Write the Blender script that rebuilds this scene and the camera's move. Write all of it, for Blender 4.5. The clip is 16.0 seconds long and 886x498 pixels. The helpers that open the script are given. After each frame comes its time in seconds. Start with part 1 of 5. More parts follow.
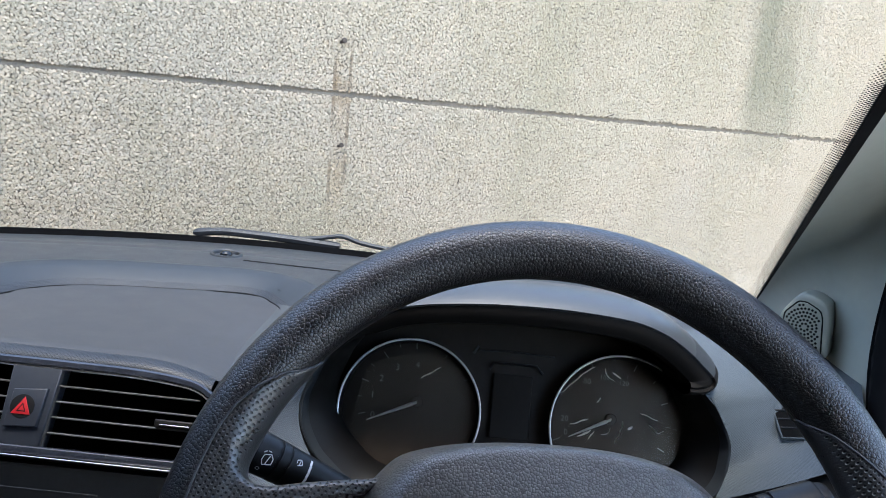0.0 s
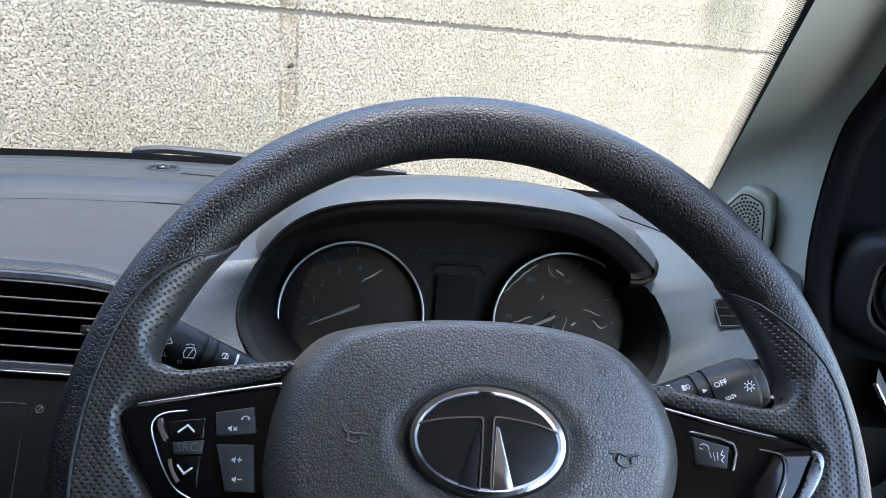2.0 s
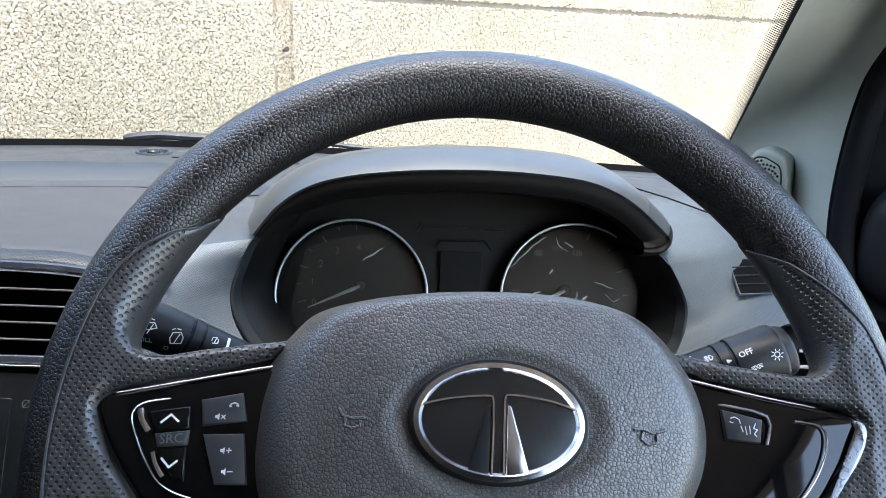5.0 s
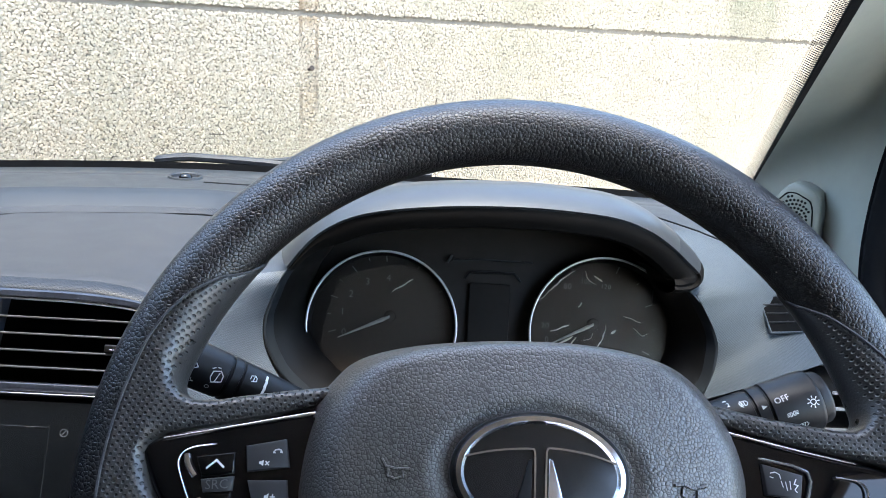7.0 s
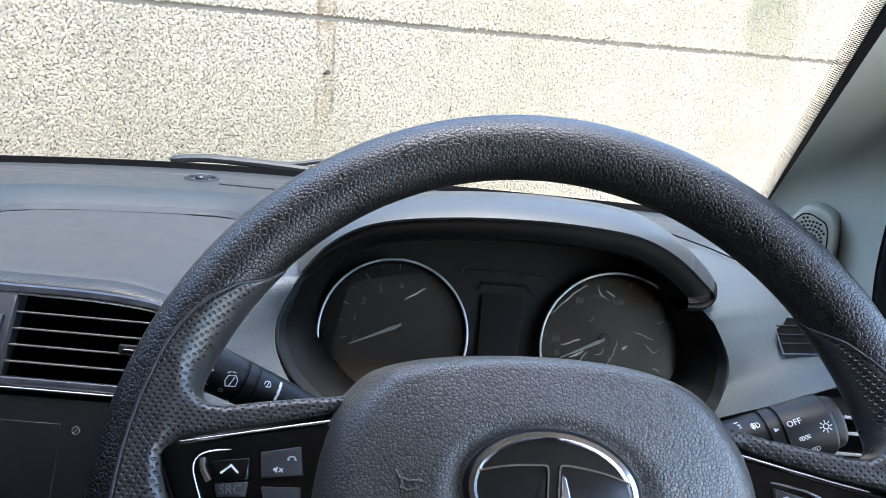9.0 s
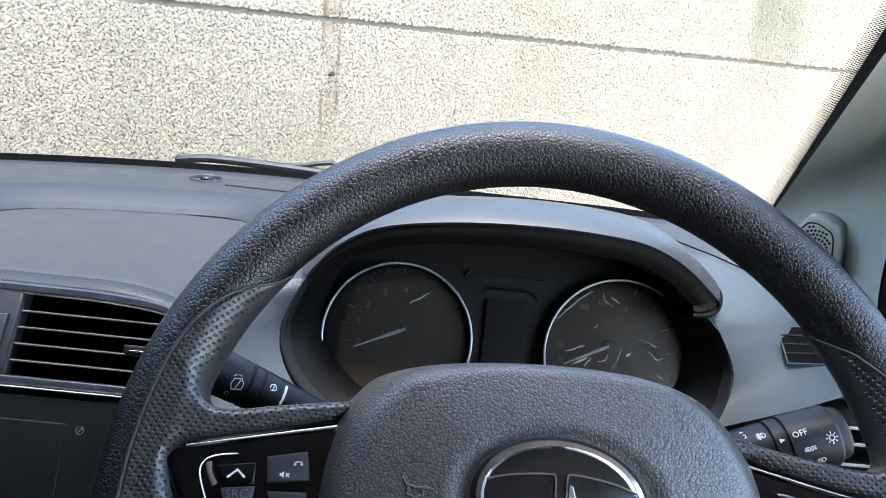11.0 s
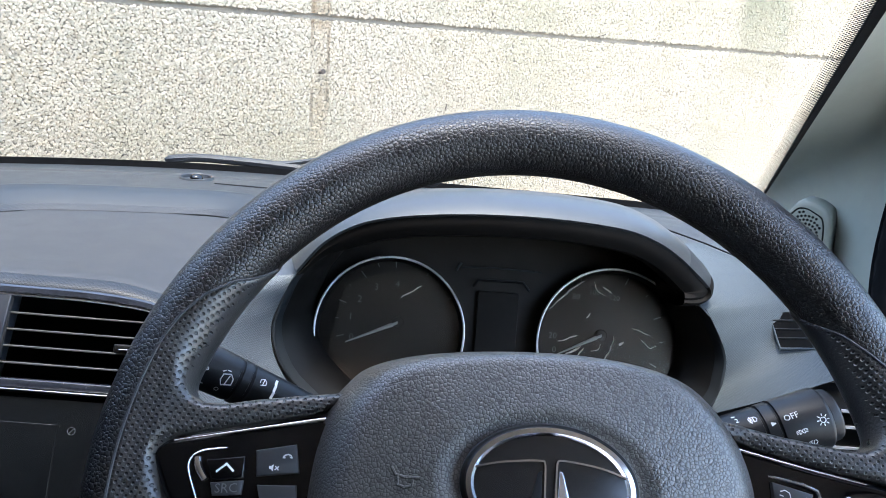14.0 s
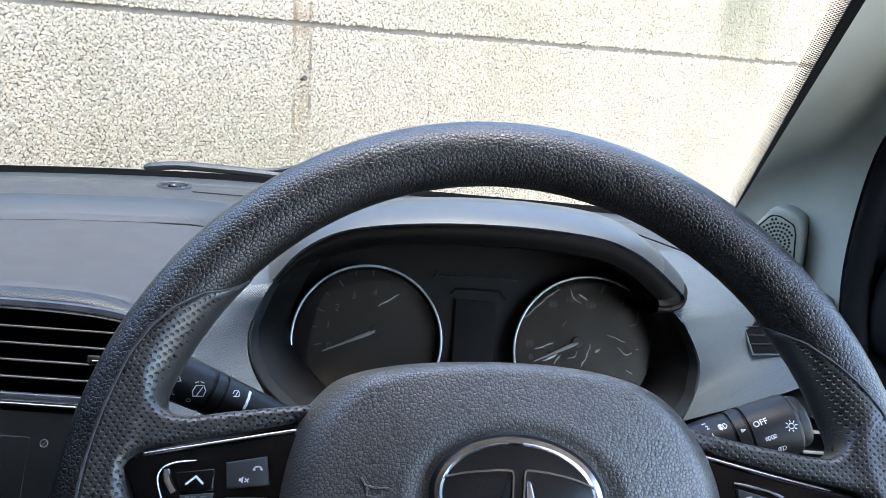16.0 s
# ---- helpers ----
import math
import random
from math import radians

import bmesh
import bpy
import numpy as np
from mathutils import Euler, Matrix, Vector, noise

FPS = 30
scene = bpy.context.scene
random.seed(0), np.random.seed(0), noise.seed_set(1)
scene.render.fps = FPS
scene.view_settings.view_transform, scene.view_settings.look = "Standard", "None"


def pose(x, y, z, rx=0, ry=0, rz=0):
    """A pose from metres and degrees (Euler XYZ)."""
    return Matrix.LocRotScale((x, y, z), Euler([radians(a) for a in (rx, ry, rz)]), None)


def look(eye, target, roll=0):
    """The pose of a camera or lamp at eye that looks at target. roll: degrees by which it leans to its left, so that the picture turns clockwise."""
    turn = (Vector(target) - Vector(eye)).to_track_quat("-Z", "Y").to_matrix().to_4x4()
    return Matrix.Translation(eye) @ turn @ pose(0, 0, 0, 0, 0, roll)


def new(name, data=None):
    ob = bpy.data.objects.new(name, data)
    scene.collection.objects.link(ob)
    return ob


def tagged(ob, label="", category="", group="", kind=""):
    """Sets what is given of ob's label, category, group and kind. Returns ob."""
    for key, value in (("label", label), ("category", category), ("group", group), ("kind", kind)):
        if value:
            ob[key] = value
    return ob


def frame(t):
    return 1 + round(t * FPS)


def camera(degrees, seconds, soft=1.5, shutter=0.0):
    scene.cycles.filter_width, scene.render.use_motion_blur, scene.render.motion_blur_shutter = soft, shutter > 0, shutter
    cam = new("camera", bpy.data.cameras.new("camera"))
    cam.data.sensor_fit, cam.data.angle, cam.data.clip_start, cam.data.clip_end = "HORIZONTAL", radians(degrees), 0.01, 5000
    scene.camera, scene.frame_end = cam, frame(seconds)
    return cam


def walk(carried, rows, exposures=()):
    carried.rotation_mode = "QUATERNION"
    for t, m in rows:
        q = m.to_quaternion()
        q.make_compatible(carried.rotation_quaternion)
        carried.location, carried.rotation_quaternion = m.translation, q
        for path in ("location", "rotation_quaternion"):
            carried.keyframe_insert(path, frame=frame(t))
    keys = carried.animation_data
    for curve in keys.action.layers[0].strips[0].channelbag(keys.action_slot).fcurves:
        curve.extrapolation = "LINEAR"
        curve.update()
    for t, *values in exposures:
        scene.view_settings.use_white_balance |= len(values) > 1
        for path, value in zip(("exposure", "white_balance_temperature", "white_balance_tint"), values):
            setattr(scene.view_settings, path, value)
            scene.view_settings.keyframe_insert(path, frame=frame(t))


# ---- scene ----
cam = camera(62.5, 16.0, 0.8)
PATH = [
    (0, -0.0674, -0.3072, 1.1484, 79.67, -6.59, -0.13),
    (0.5, -0.0682, -0.3063, 1.1483, 79.69, -6.39, 0.00),
    (1, -0.0682, -0.3063, 1.1483, 79.86, -6.30, -0.25),
    (1.5, -0.0642, -0.3055, 1.1426, 78.79, -6.00, -0.34),
    (2, -0.0394, -0.2994, 1.1206, 74.61, -5.59, -2.98),
    (2.5, -0.0306, -0.2806, 1.1075, 72.31, -5.78, -3.25),
    (3, -0.0264, -0.2729, 1.1027, 72.66, -3.97, -4.00),
    (3.2, -0.0280, -0.2728, 1.1008, 72.87, -3.87, -3.90),
    (5.3, -0.0354, -0.2735, 1.1053, 73.45, -3.58, -3.04),
    (5.5, -0.0363, -0.2734, 1.1061, 73.50, -3.58, -2.97),
    (6, -0.0414, -0.2733, 1.1143, 74.60, -3.86, -2.29),
    (6.5, -0.0434, -0.2733, 1.1176, 74.82, -3.86, -1.81),
    (7, -0.0472, -0.2723, 1.1207, 74.37, -4.06, -1.64),
    (7.5, -0.0508, -0.2713, 1.1230, 74.54, -5.02, -0.93),
    (8, -0.0519, -0.2730, 1.1246, 74.81, -5.31, -0.91),
    (8.5, -0.0508, -0.2713, 1.1221, 74.61, -5.41, -0.73),
    (9, -0.0527, -0.2730, 1.1237, 74.77, -5.70, -0.56),
    (9.5, -0.0552, -0.2712, 1.1235, 74.71, -6.08, -0.25),
    (9.7, -0.0552, -0.2712, 1.1235, 74.69, -5.99, -0.36),
    (12, -0.0591, -0.2728, 1.1274, 75.18, -6.76, -0.20),
    (12.5, -0.0601, -0.2727, 1.1282, 75.28, -6.67, -0.07),
    (13, -0.0601, -0.2727, 1.1282, 75.36, -6.67, 0.13),
    (13.5, -0.0590, -0.2719, 1.1266, 75.24, -6.57, 0.11),
    (14, -0.0516, -0.2721, 1.1221, 74.72, -5.31, -0.91),
    (14.5, -0.0440, -0.2724, 1.1236, 74.76, -4.73, -1.69),
    (15, -0.0432, -0.2733, 1.1246, 74.76, -4.64, -1.72),
    (15.5, -0.0442, -0.2741, 1.1254, 75.10, -4.92, -2.11),
    (16, -0.0451, -0.2741, 1.1261, 75.24, -5.41, -2.10),
]
EXPOSURES = [(0.0, 2.74, 6050, 8), (1.5, 2.80, 6050, 8), (2.1, 3.23, 6100, 7), (2.6, 3.42, 6300, 7), (5.5, 3.44, 6450, 6), (6.5, 3.38, 6250, 6), (9.0, 3.33, 6150, 7), (13.0, 3.30, 6080, 7), (16.0, 3.32, 6080, 7)]
walk(cam, [(t, pose(x, y, z, rx, ry, rz)) for t, x, y, z, rx, ry, rz in PATH], EXPOSURES)

# ---- daylight ----
world = bpy.data.worlds.new("sky")
scene.world = world
world.use_nodes = True
sky = world.node_tree.nodes.new("ShaderNodeTexSky")
sky.sky_type, sky.sun_disc, sky.sun_elevation, sky.sun_rotation = "NISHITA", False, radians(74), radians(188)
sky.dust_density, sky.ozone_density = 2.2, 0.5
world.node_tree.links.new(sky.outputs[0], world.node_tree.nodes["Background"].inputs[0])
world.node_tree.nodes["Background"].inputs[1].default_value = 0.15
sun = new("sun", bpy.data.lights.new("sun", "SUN"))
sun.data.energy, sun.data.angle, sun.data.color = 0.5, radians(15), (1.0, 0.92, 0.80)
sun.matrix_world = look((-0.18, -1.28, 5.50), (0.0, 0.0, 1.0))


# ---- node materials ----
def mat(name, c1, c2=None, var=40.0, rough=0.5, metal=0.0, spec=0.5, bump="", grain=800.0, depth=0.0002, strength=0.5,
        rvar=0.08, coat=0.0, island=False, pit=0.35, pit_shade=0.6, ior=1.5):
    """A surface with colour variation at two scales, uneven gloss and a fine relief (noise, leather, holes, weave, ribs)."""
    m = bpy.data.materials.new(name)
    m.use_nodes = True
    n, k = m.node_tree.nodes, m.node_tree.links
    b = n["Principled BSDF"]
    b.inputs["Metallic"].default_value = metal
    b.inputs["Specular IOR Level"].default_value = spec
    b.inputs["Coat Weight"].default_value = coat
    b.inputs["IOR"].default_value = ior
    tc = n.new("ShaderNodeTexCoord").outputs["Object"]

    def noise_(scale, detail=3.0):
        t = n.new("ShaderNodeTexNoise")
        t.inputs["Scale"].default_value, t.inputs["Detail"].default_value = scale, detail
        k.new(tc, t.inputs["Vector"])
        return t.outputs["Fac"]

    def math_(op, a, v):
        t = n.new("ShaderNodeMath")
        t.operation = op
        for i, w in enumerate((a, v)):
            if isinstance(w, (int, float)):
                t.inputs[i].default_value = w
            else:
                k.new(w, t.inputs[i])
        return t.outputs[0]

    def ramp_(fac, lo, hi, a=(0, 0, 0, 1), z=(1, 1, 1, 1)):
        t = n.new("ShaderNodeValToRGB")
        t.color_ramp.elements[0].position, t.color_ramp.elements[1].position = lo, hi
        t.color_ramp.elements[0].color, t.color_ramp.elements[1].color = a, z
        k.new(fac, t.inputs[0])
        return t.outputs[0]

    c2 = c2 or tuple(v * 0.8 for v in c1)
    mix = math_("ADD", math_("MULTIPLY", noise_(var), 0.65), math_("MULTIPLY", noise_(var * 9), 0.35))
    col = ramp_(mix, 0.36, 0.64, (*c2, 1), (*c1, 1))
    if island:
        g = n.new("ShaderNodeNewGeometry")
        hs = n.new("ShaderNodeHueSaturation")
        k.new(math_("ADD", math_("MULTIPLY", g.outputs["Random Per Island"], 0.5), 0.72), hs.inputs["Value"])
        k.new(col, hs.inputs["Color"])
        col = hs.outputs[0]
    k.new(math_("ADD", math_("MULTIPLY", noise_(var * 4), rvar * 2), rough - rvar), b.inputs["Roughness"])
    height = None
    if bump == "noise":
        height = noise_(grain, 4.0)
    elif bump == "leather":
        warp = n.new("ShaderNodeVectorMath")
        warp.operation = "MULTIPLY_ADD"
        t = n.new("ShaderNodeTexNoise")
        t.inputs["Scale"].default_value = grain * 0.7
        k.new(tc, t.inputs["Vector"])
        k.new(t.outputs["Color"], warp.inputs[0])
        warp.inputs[1].default_value = (0.45 / grain,) * 3
        k.new(tc, warp.inputs[2])
        v = n.new("ShaderNodeTexVoronoi")
        v.feature = "DISTANCE_TO_EDGE"
        v.inputs["Scale"].default_value = grain
        k.new(warp.outputs[0], v.inputs["Vector"])
        cell = n.new("ShaderNodeMapRange")
        cell.interpolation_type = "SMOOTHSTEP"
        cell.inputs[1].default_value, cell.inputs[2].default_value = 0.0, 0.2
        k.new(v.outputs["Distance"], cell.inputs[0])
        d = n.new("ShaderNodeTexVoronoi")
        d.inputs["Scale"].default_value = grain
        k.new(warp.outputs[0], d.inputs["Vector"])
        dome = math_("MULTIPLY", math_("POWER", d.outputs["Distance"], 2.0), -1.1)
        # grooves get darker, duller colour that stands for the shade between grains
        k.new(math_("MULTIPLY", math_("ADD", math_("MULTIPLY", cell.outputs[0], 0.4), 0.6), spec), b.inputs["Specular IOR Level"])
        hs = n.new("ShaderNodeHueSaturation")
        k.new(math_("ADD", math_("MULTIPLY", cell.outputs[0], 0.3), 0.75), hs.inputs["Value"])
        k.new(col, hs.inputs["Color"])
        col = hs.outputs[0]
        height = math_("ADD", math_("MULTIPLY", cell.outputs[0], 0.5), math_("ADD", dome, math_("MULTIPLY", noise_(grain * 0.4, 2.0), 0.25)))
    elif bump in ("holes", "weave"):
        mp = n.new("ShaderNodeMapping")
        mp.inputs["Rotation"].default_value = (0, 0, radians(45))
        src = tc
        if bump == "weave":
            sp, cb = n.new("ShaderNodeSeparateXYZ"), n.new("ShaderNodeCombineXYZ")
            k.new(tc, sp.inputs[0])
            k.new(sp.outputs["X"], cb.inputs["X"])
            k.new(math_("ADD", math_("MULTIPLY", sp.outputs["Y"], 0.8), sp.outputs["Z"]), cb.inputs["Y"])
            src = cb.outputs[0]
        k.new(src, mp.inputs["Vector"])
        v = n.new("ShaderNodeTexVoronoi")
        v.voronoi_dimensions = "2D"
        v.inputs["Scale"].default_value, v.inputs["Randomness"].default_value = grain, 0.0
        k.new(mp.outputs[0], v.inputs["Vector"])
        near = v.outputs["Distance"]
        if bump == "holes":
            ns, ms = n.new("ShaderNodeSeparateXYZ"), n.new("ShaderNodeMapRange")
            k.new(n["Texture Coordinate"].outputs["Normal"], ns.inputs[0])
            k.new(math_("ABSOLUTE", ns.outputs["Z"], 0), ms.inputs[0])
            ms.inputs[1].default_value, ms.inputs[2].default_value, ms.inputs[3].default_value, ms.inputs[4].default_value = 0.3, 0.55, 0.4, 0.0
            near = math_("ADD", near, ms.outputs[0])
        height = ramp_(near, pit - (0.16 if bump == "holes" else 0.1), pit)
        # holes and weave pits darkened by colour for the shade down inside them
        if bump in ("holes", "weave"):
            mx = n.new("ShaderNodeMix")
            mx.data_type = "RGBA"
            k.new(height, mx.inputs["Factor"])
            mx.inputs["A"].default_value = (0.003, 0.003, 0.003, 1) if bump == "holes" else (*(v * pit_shade for v in c1), 1)
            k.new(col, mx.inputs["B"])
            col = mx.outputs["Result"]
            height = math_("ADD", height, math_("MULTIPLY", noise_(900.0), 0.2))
    elif bump == "ribs":
        w = n.new("ShaderNodeTexWave")
        w.bands_direction = "Z"
        w.inputs["Scale"].default_value = grain
        k.new(tc, w.inputs["Vector"])
        height = math_("ADD", w.outputs["Fac"], math_("MULTIPLY", noise_(1800.0), 0.3))
    k.new(col, b.inputs["Base Color"])
    if height is not None:
        bp = n.new("ShaderNodeBump")
        bp.inputs["Strength"].default_value, bp.inputs["Distance"].default_value = strength, depth
        k.new(height, bp.inputs["Height"])
        k.new(bp.outputs[0], b.inputs["Normal"])
    return m


def clear(name, gloss=0.05, rough=0.02, tint=(1, 1, 1), bump=0.0, scale=60.0, fresnel=True, haze=0.0, cloud=(0.5, 0.45, 0.38), shine=(0.8, 0.8, 0.8)):
    """A thin clear sheet: see-through, with a gloss on top."""
    m = bpy.data.materials.new(name)
    m.use_nodes = True
    n, k = m.node_tree.nodes, m.node_tree.links
    out = n["Material Output"]
    n.remove(n["Principled BSDF"])
    a, g, x = n.new("ShaderNodeBsdfTransparent"), n.new("ShaderNodeBsdfGlossy"), n.new("ShaderNodeMixShader")
    a.inputs[0].default_value = (*tint, 1)
    g.inputs["Roughness"].default_value = rough
    g.inputs["Color"].default_value = (*shine, 1)
    x.inputs[0].default_value = gloss
    if fresnel:
        f, p, q = n.new("ShaderNodeLayerWeight"), n.new("ShaderNodeMath"), n.new("ShaderNodeMath")
        p.operation, q.operation = "POWER", "MULTIPLY_ADD"
        k.new(f.outputs["Facing"], p.inputs[0])
        p.inputs[1].default_value = 5.0
        k.new(p.outputs[0], q.inputs[0])
        q.inputs[1].default_value, q.inputs[2].default_value = 0.5, gloss
        k.new(q.outputs[0], x.inputs[0])
    if bump:
        t, bp = n.new("ShaderNodeTexNoise"), n.new("ShaderNodeBump")
        tc = n.new("ShaderNodeTexCoord")
        t.inputs["Scale"].default_value, t.inputs["Distortion"].default_value = scale, 1.2
        bp.inputs["Strength"].default_value, bp.inputs["Distance"].default_value = 1.0, bump
        k.new(tc.outputs["Object"], t.inputs["Vector"])
        k.new(t.outputs["Fac"], bp.inputs["Height"])
        k.new(bp.outputs[0], g.inputs["Normal"])
    k.new(a.outputs[0], x.inputs[1])
    k.new(g.outputs[0], x.inputs[2])
    if haze:
        d, y = n.new("ShaderNodeBsdfDiffuse"), n.new("ShaderNodeMixShader")
        d.inputs[0].default_value = (*cloud, 1)
        y.inputs[0].default_value = haze
        k.new(x.outputs[0], y.inputs[1])
        k.new(d.outputs[0], y.inputs[2])
        x = y
    k.new(x.outputs[0], out.inputs["Surface"])
    return m


LEATHER = mat("grained_leather", (0.0138, 0.0120, 0.0106), (0.0102, 0.0089, 0.0079), 25, 0.31, bump="leather", grain=590, depth=0.00034, strength=0.58, spec=0.62, ior=1.62)
PADLEATHER = mat("grained_cover", (0.0743, 0.0669, 0.0589), (0.0596, 0.0540, 0.0475), 25, 0.36, bump="leather", grain=640, depth=0.00034, strength=0.5, spec=0.95, ior=1.6)
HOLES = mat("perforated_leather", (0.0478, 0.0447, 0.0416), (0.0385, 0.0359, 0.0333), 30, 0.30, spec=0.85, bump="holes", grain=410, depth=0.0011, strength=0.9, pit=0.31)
THREAD = mat("grey_thread", (0.075, 0.075, 0.078), (0.045, 0.045, 0.048), 300, 0.8, bump="noise", grain=2500, depth=0.0003)
DASH = mat("dash_plastic", (0.0227, 0.0254, 0.0280), (0.0197, 0.0219, 0.0242), 12, 0.5, bump="noise", grain=1500, depth=0.00018, strength=0.8)
PAD = mat("soft_pad", (0.0322, 0.0322, 0.0327), (0.0291, 0.0291, 0.0295), 10, 0.6, bump="noise", grain=1500, depth=0.00018, strength=0.8)
WEAVE = mat("weave_plastic", (0.0286, 0.0319, 0.0378), (0.0244, 0.0273, 0.0323), 14, 0.45, bump="weave", grain=480, depth=0.0005, strength=1.0, pit=0.5, pit_shade=0.45)
FLANK = mat("honeycomb_plastic", (0.1285, 0.1493, 0.1667), (0.1146, 0.1333, 0.1493), 14, 0.55, bump="weave", grain=640, depth=0.0005, strength=0.9, pit=0.5, pit_shade=0.72)
VOID = mat("vent_shade_black", (0.0080, 0.0080, 0.0080), (0.0060, 0.0060, 0.0060), 30, 0.9, spec=0.0)
GRAINED = mat("ribbed_plastic", (0.068, 0.081, 0.090), (0.058, 0.070, 0.078), 14, 0.6, bump="weave", grain=560, depth=0.0002, strength=0.7, pit=0.5, spec=0.35, pit_shade=0.86)
HOODT = mat("hood_tip_shaded", (0.0348, 0.0390, 0.0427), (0.0307, 0.0343, 0.0381), 10, 0.5, spec=0.3, bump="noise", grain=2600, depth=0.00008, strength=0.4)
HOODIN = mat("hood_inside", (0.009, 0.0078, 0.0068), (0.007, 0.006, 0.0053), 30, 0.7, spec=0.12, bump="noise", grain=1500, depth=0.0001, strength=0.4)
DISPLAY = mat("display_grey", (0.022, 0.019, 0.0165), (0.018, 0.0155, 0.0135), 20, 0.7, spec=0.15)
NAVY = mat("navy_plastic", (0.034, 0.039, 0.051), (0.028, 0.033, 0.043), 30, 0.42, bump="noise", grain=2500, depth=0.00006)
SLAT = mat("slat_edge_lit", (0.085, 0.081, 0.077), (0.065, 0.062, 0.06), 60, 0.45)
DARK = mat("black_plastic", (0.006, 0.0055, 0.005), (0.0045, 0.0042, 0.004), 30, 0.45, spec=0.3, bump="noise", grain=1500, depth=0.0001, strength=0.4)
RIDGE = mat("ridge_plastic", (0.0235, 0.0278, 0.0321), (0.0203, 0.0242, 0.0282), 10, 0.5, spec=0.32, bump="noise", grain=2600, depth=0.00008, strength=0.4)
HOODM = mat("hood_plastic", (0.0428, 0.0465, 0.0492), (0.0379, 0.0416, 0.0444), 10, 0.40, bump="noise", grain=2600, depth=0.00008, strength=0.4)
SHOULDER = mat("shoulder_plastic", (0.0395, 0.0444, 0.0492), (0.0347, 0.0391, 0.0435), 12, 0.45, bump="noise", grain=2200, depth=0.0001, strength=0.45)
STALK = mat("stalk_plastic", (0.0130, 0.0130, 0.0137), (0.0097, 0.0097, 0.0104), 40, 0.42, spec=0.25, bump="noise", grain=2500, depth=0.00008, strength=0.4)
GLOSS = mat("piano_black", (0.003, 0.003, 0.0034), (0.0025, 0.0025, 0.003), 20, 0.05, rvar=0.02, spec=0.42)
BADGEF = mat("badge_field", (0.016, 0.0155, 0.0155), (0.012, 0.0118, 0.012), 20, 0.22, rvar=0.04, spec=0.7)
CHROME = mat("chrome", (0.78, 0.78, 0.8), (0.7, 0.7, 0.72), 60, 0.16, 1.0, rvar=0.06)
# pale tone replaces the bright reflections of the side vent's chrome edges
SILVER = mat("bright_chrome_tone", (0.5, 0.5, 0.51), (0.4, 0.4, 0.41), 90, 0.35, 0.3)
DULL = mat("dull_chrome", (0.85, 0.84, 0.82), (0.8, 0.79, 0.78), 60, 0.45, 0.6, rvar=0.06)
BRUSHED = mat("brushed_metal", (0.42, 0.42, 0.43), (0.3, 0.3, 0.31), 60, 0.28, 1.0, rvar=0.1)
SATIN = mat("dusty_gloss_trim", (0.035, 0.039, 0.05), (0.018, 0.02, 0.027), 60, 0.22, rvar=0.15, bump="noise", grain=300, depth=0.00012)
BUTTON = mat("grey_button", (0.034, 0.034, 0.036), (0.028, 0.028, 0.03), 60, 0.4, bump="noise", grain=2500, depth=0.00005)
PRINT = mat("white_print", (0.75, 0.75, 0.74), (0.6, 0.6, 0.6), 200, 0.6)
DIM = mat("dial_print", (0.1950, 0.1950, 0.1950), (0.1300, 0.1300, 0.1300), 200, 0.6)
NEEDLE = mat("needle_paint", (0.55, 0.54, 0.52), (0.45, 0.44, 0.43), 100, 0.5)
FACE = mat("dial_face", (0.026, 0.021, 0.017), (0.020, 0.016, 0.013), 60, 0.6, spec=0.25)
RED = mat("red_plastic", (0.6, 0.02, 0.03), (0.4, 0.015, 0.02), 90, 0.4)
# pillar and tweeter share a tone; the pillar's is raised for missing light
PILLAR = mat("pillar_trim", (0.3250, 0.3406, 0.2886), (0.2964, 0.3120, 0.2639), 9, 0.6, bump="noise", grain=1800, depth=0.00012, strength=0.4)
TWEETER = mat("tweeter_plastic", (0.165, 0.178, 0.155), (0.15, 0.162, 0.14), 9, 0.6, bump="noise", grain=1800, depth=0.00012, strength=0.4)
SEAL = mat("rubber_seal", (0.006, 0.006, 0.0065), (0.004, 0.004, 0.0045), 30, 0.85, spec=0.15, bump="noise", grain=900, depth=0.0002)
DOOR = mat("door_plastic", (0.008, 0.009, 0.011), (0.0065, 0.0072, 0.009), 14, 0.6, spec=0.15, bump="noise", grain=1800, depth=0.0001)
LINER = mat("roof_cloth", (0.35, 0.31, 0.26), (0.29, 0.26, 0.22), 15, 0.95, bump="noise", grain=900, depth=0.0004)
RUST = mat("rusty_iron", (0.06, 0.045, 0.035), (0.03, 0.02, 0.015), 200, 0.9, bump="noise", grain=600, depth=0.0006)
EARTH = mat("paving", (0.55, 0.50, 0.43), (0.42, 0.38, 0.33), 3, 0.9, bump="noise", grain=60, depth=0.004)
GLASS = clear("clear_glass", 0.015, 0.0, (0.96, 0.98, 0.975))
# brown haze and shine put the cabin's reflection and glare into the film colour
FILM = clear("crinkled_film", 0.014, 0.09, (0.96, 0.95, 0.93), fresnel=False, haze=0.075, cloud=(0.5, 0.38, 0.27), shine=(0.95, 0.80, 0.64))
LOOSE = clear("loose_film", 0.014, 0.1, (0.95, 0.93, 0.9), fresnel=False, haze=0.078, cloud=(0.5, 0.39, 0.29))
CREASE = clear("film_crease_glint", 0.35, 0.2, (0.95, 0.94, 0.92), fresnel=False, haze=0.85, cloud=(0.9, 0.86, 0.79))
SCREEN = mat("screen_glass", (0.0091, 0.0105, 0.0119), (0.0063, 0.0073, 0.0084), 8, 0.16, rvar=0.05)


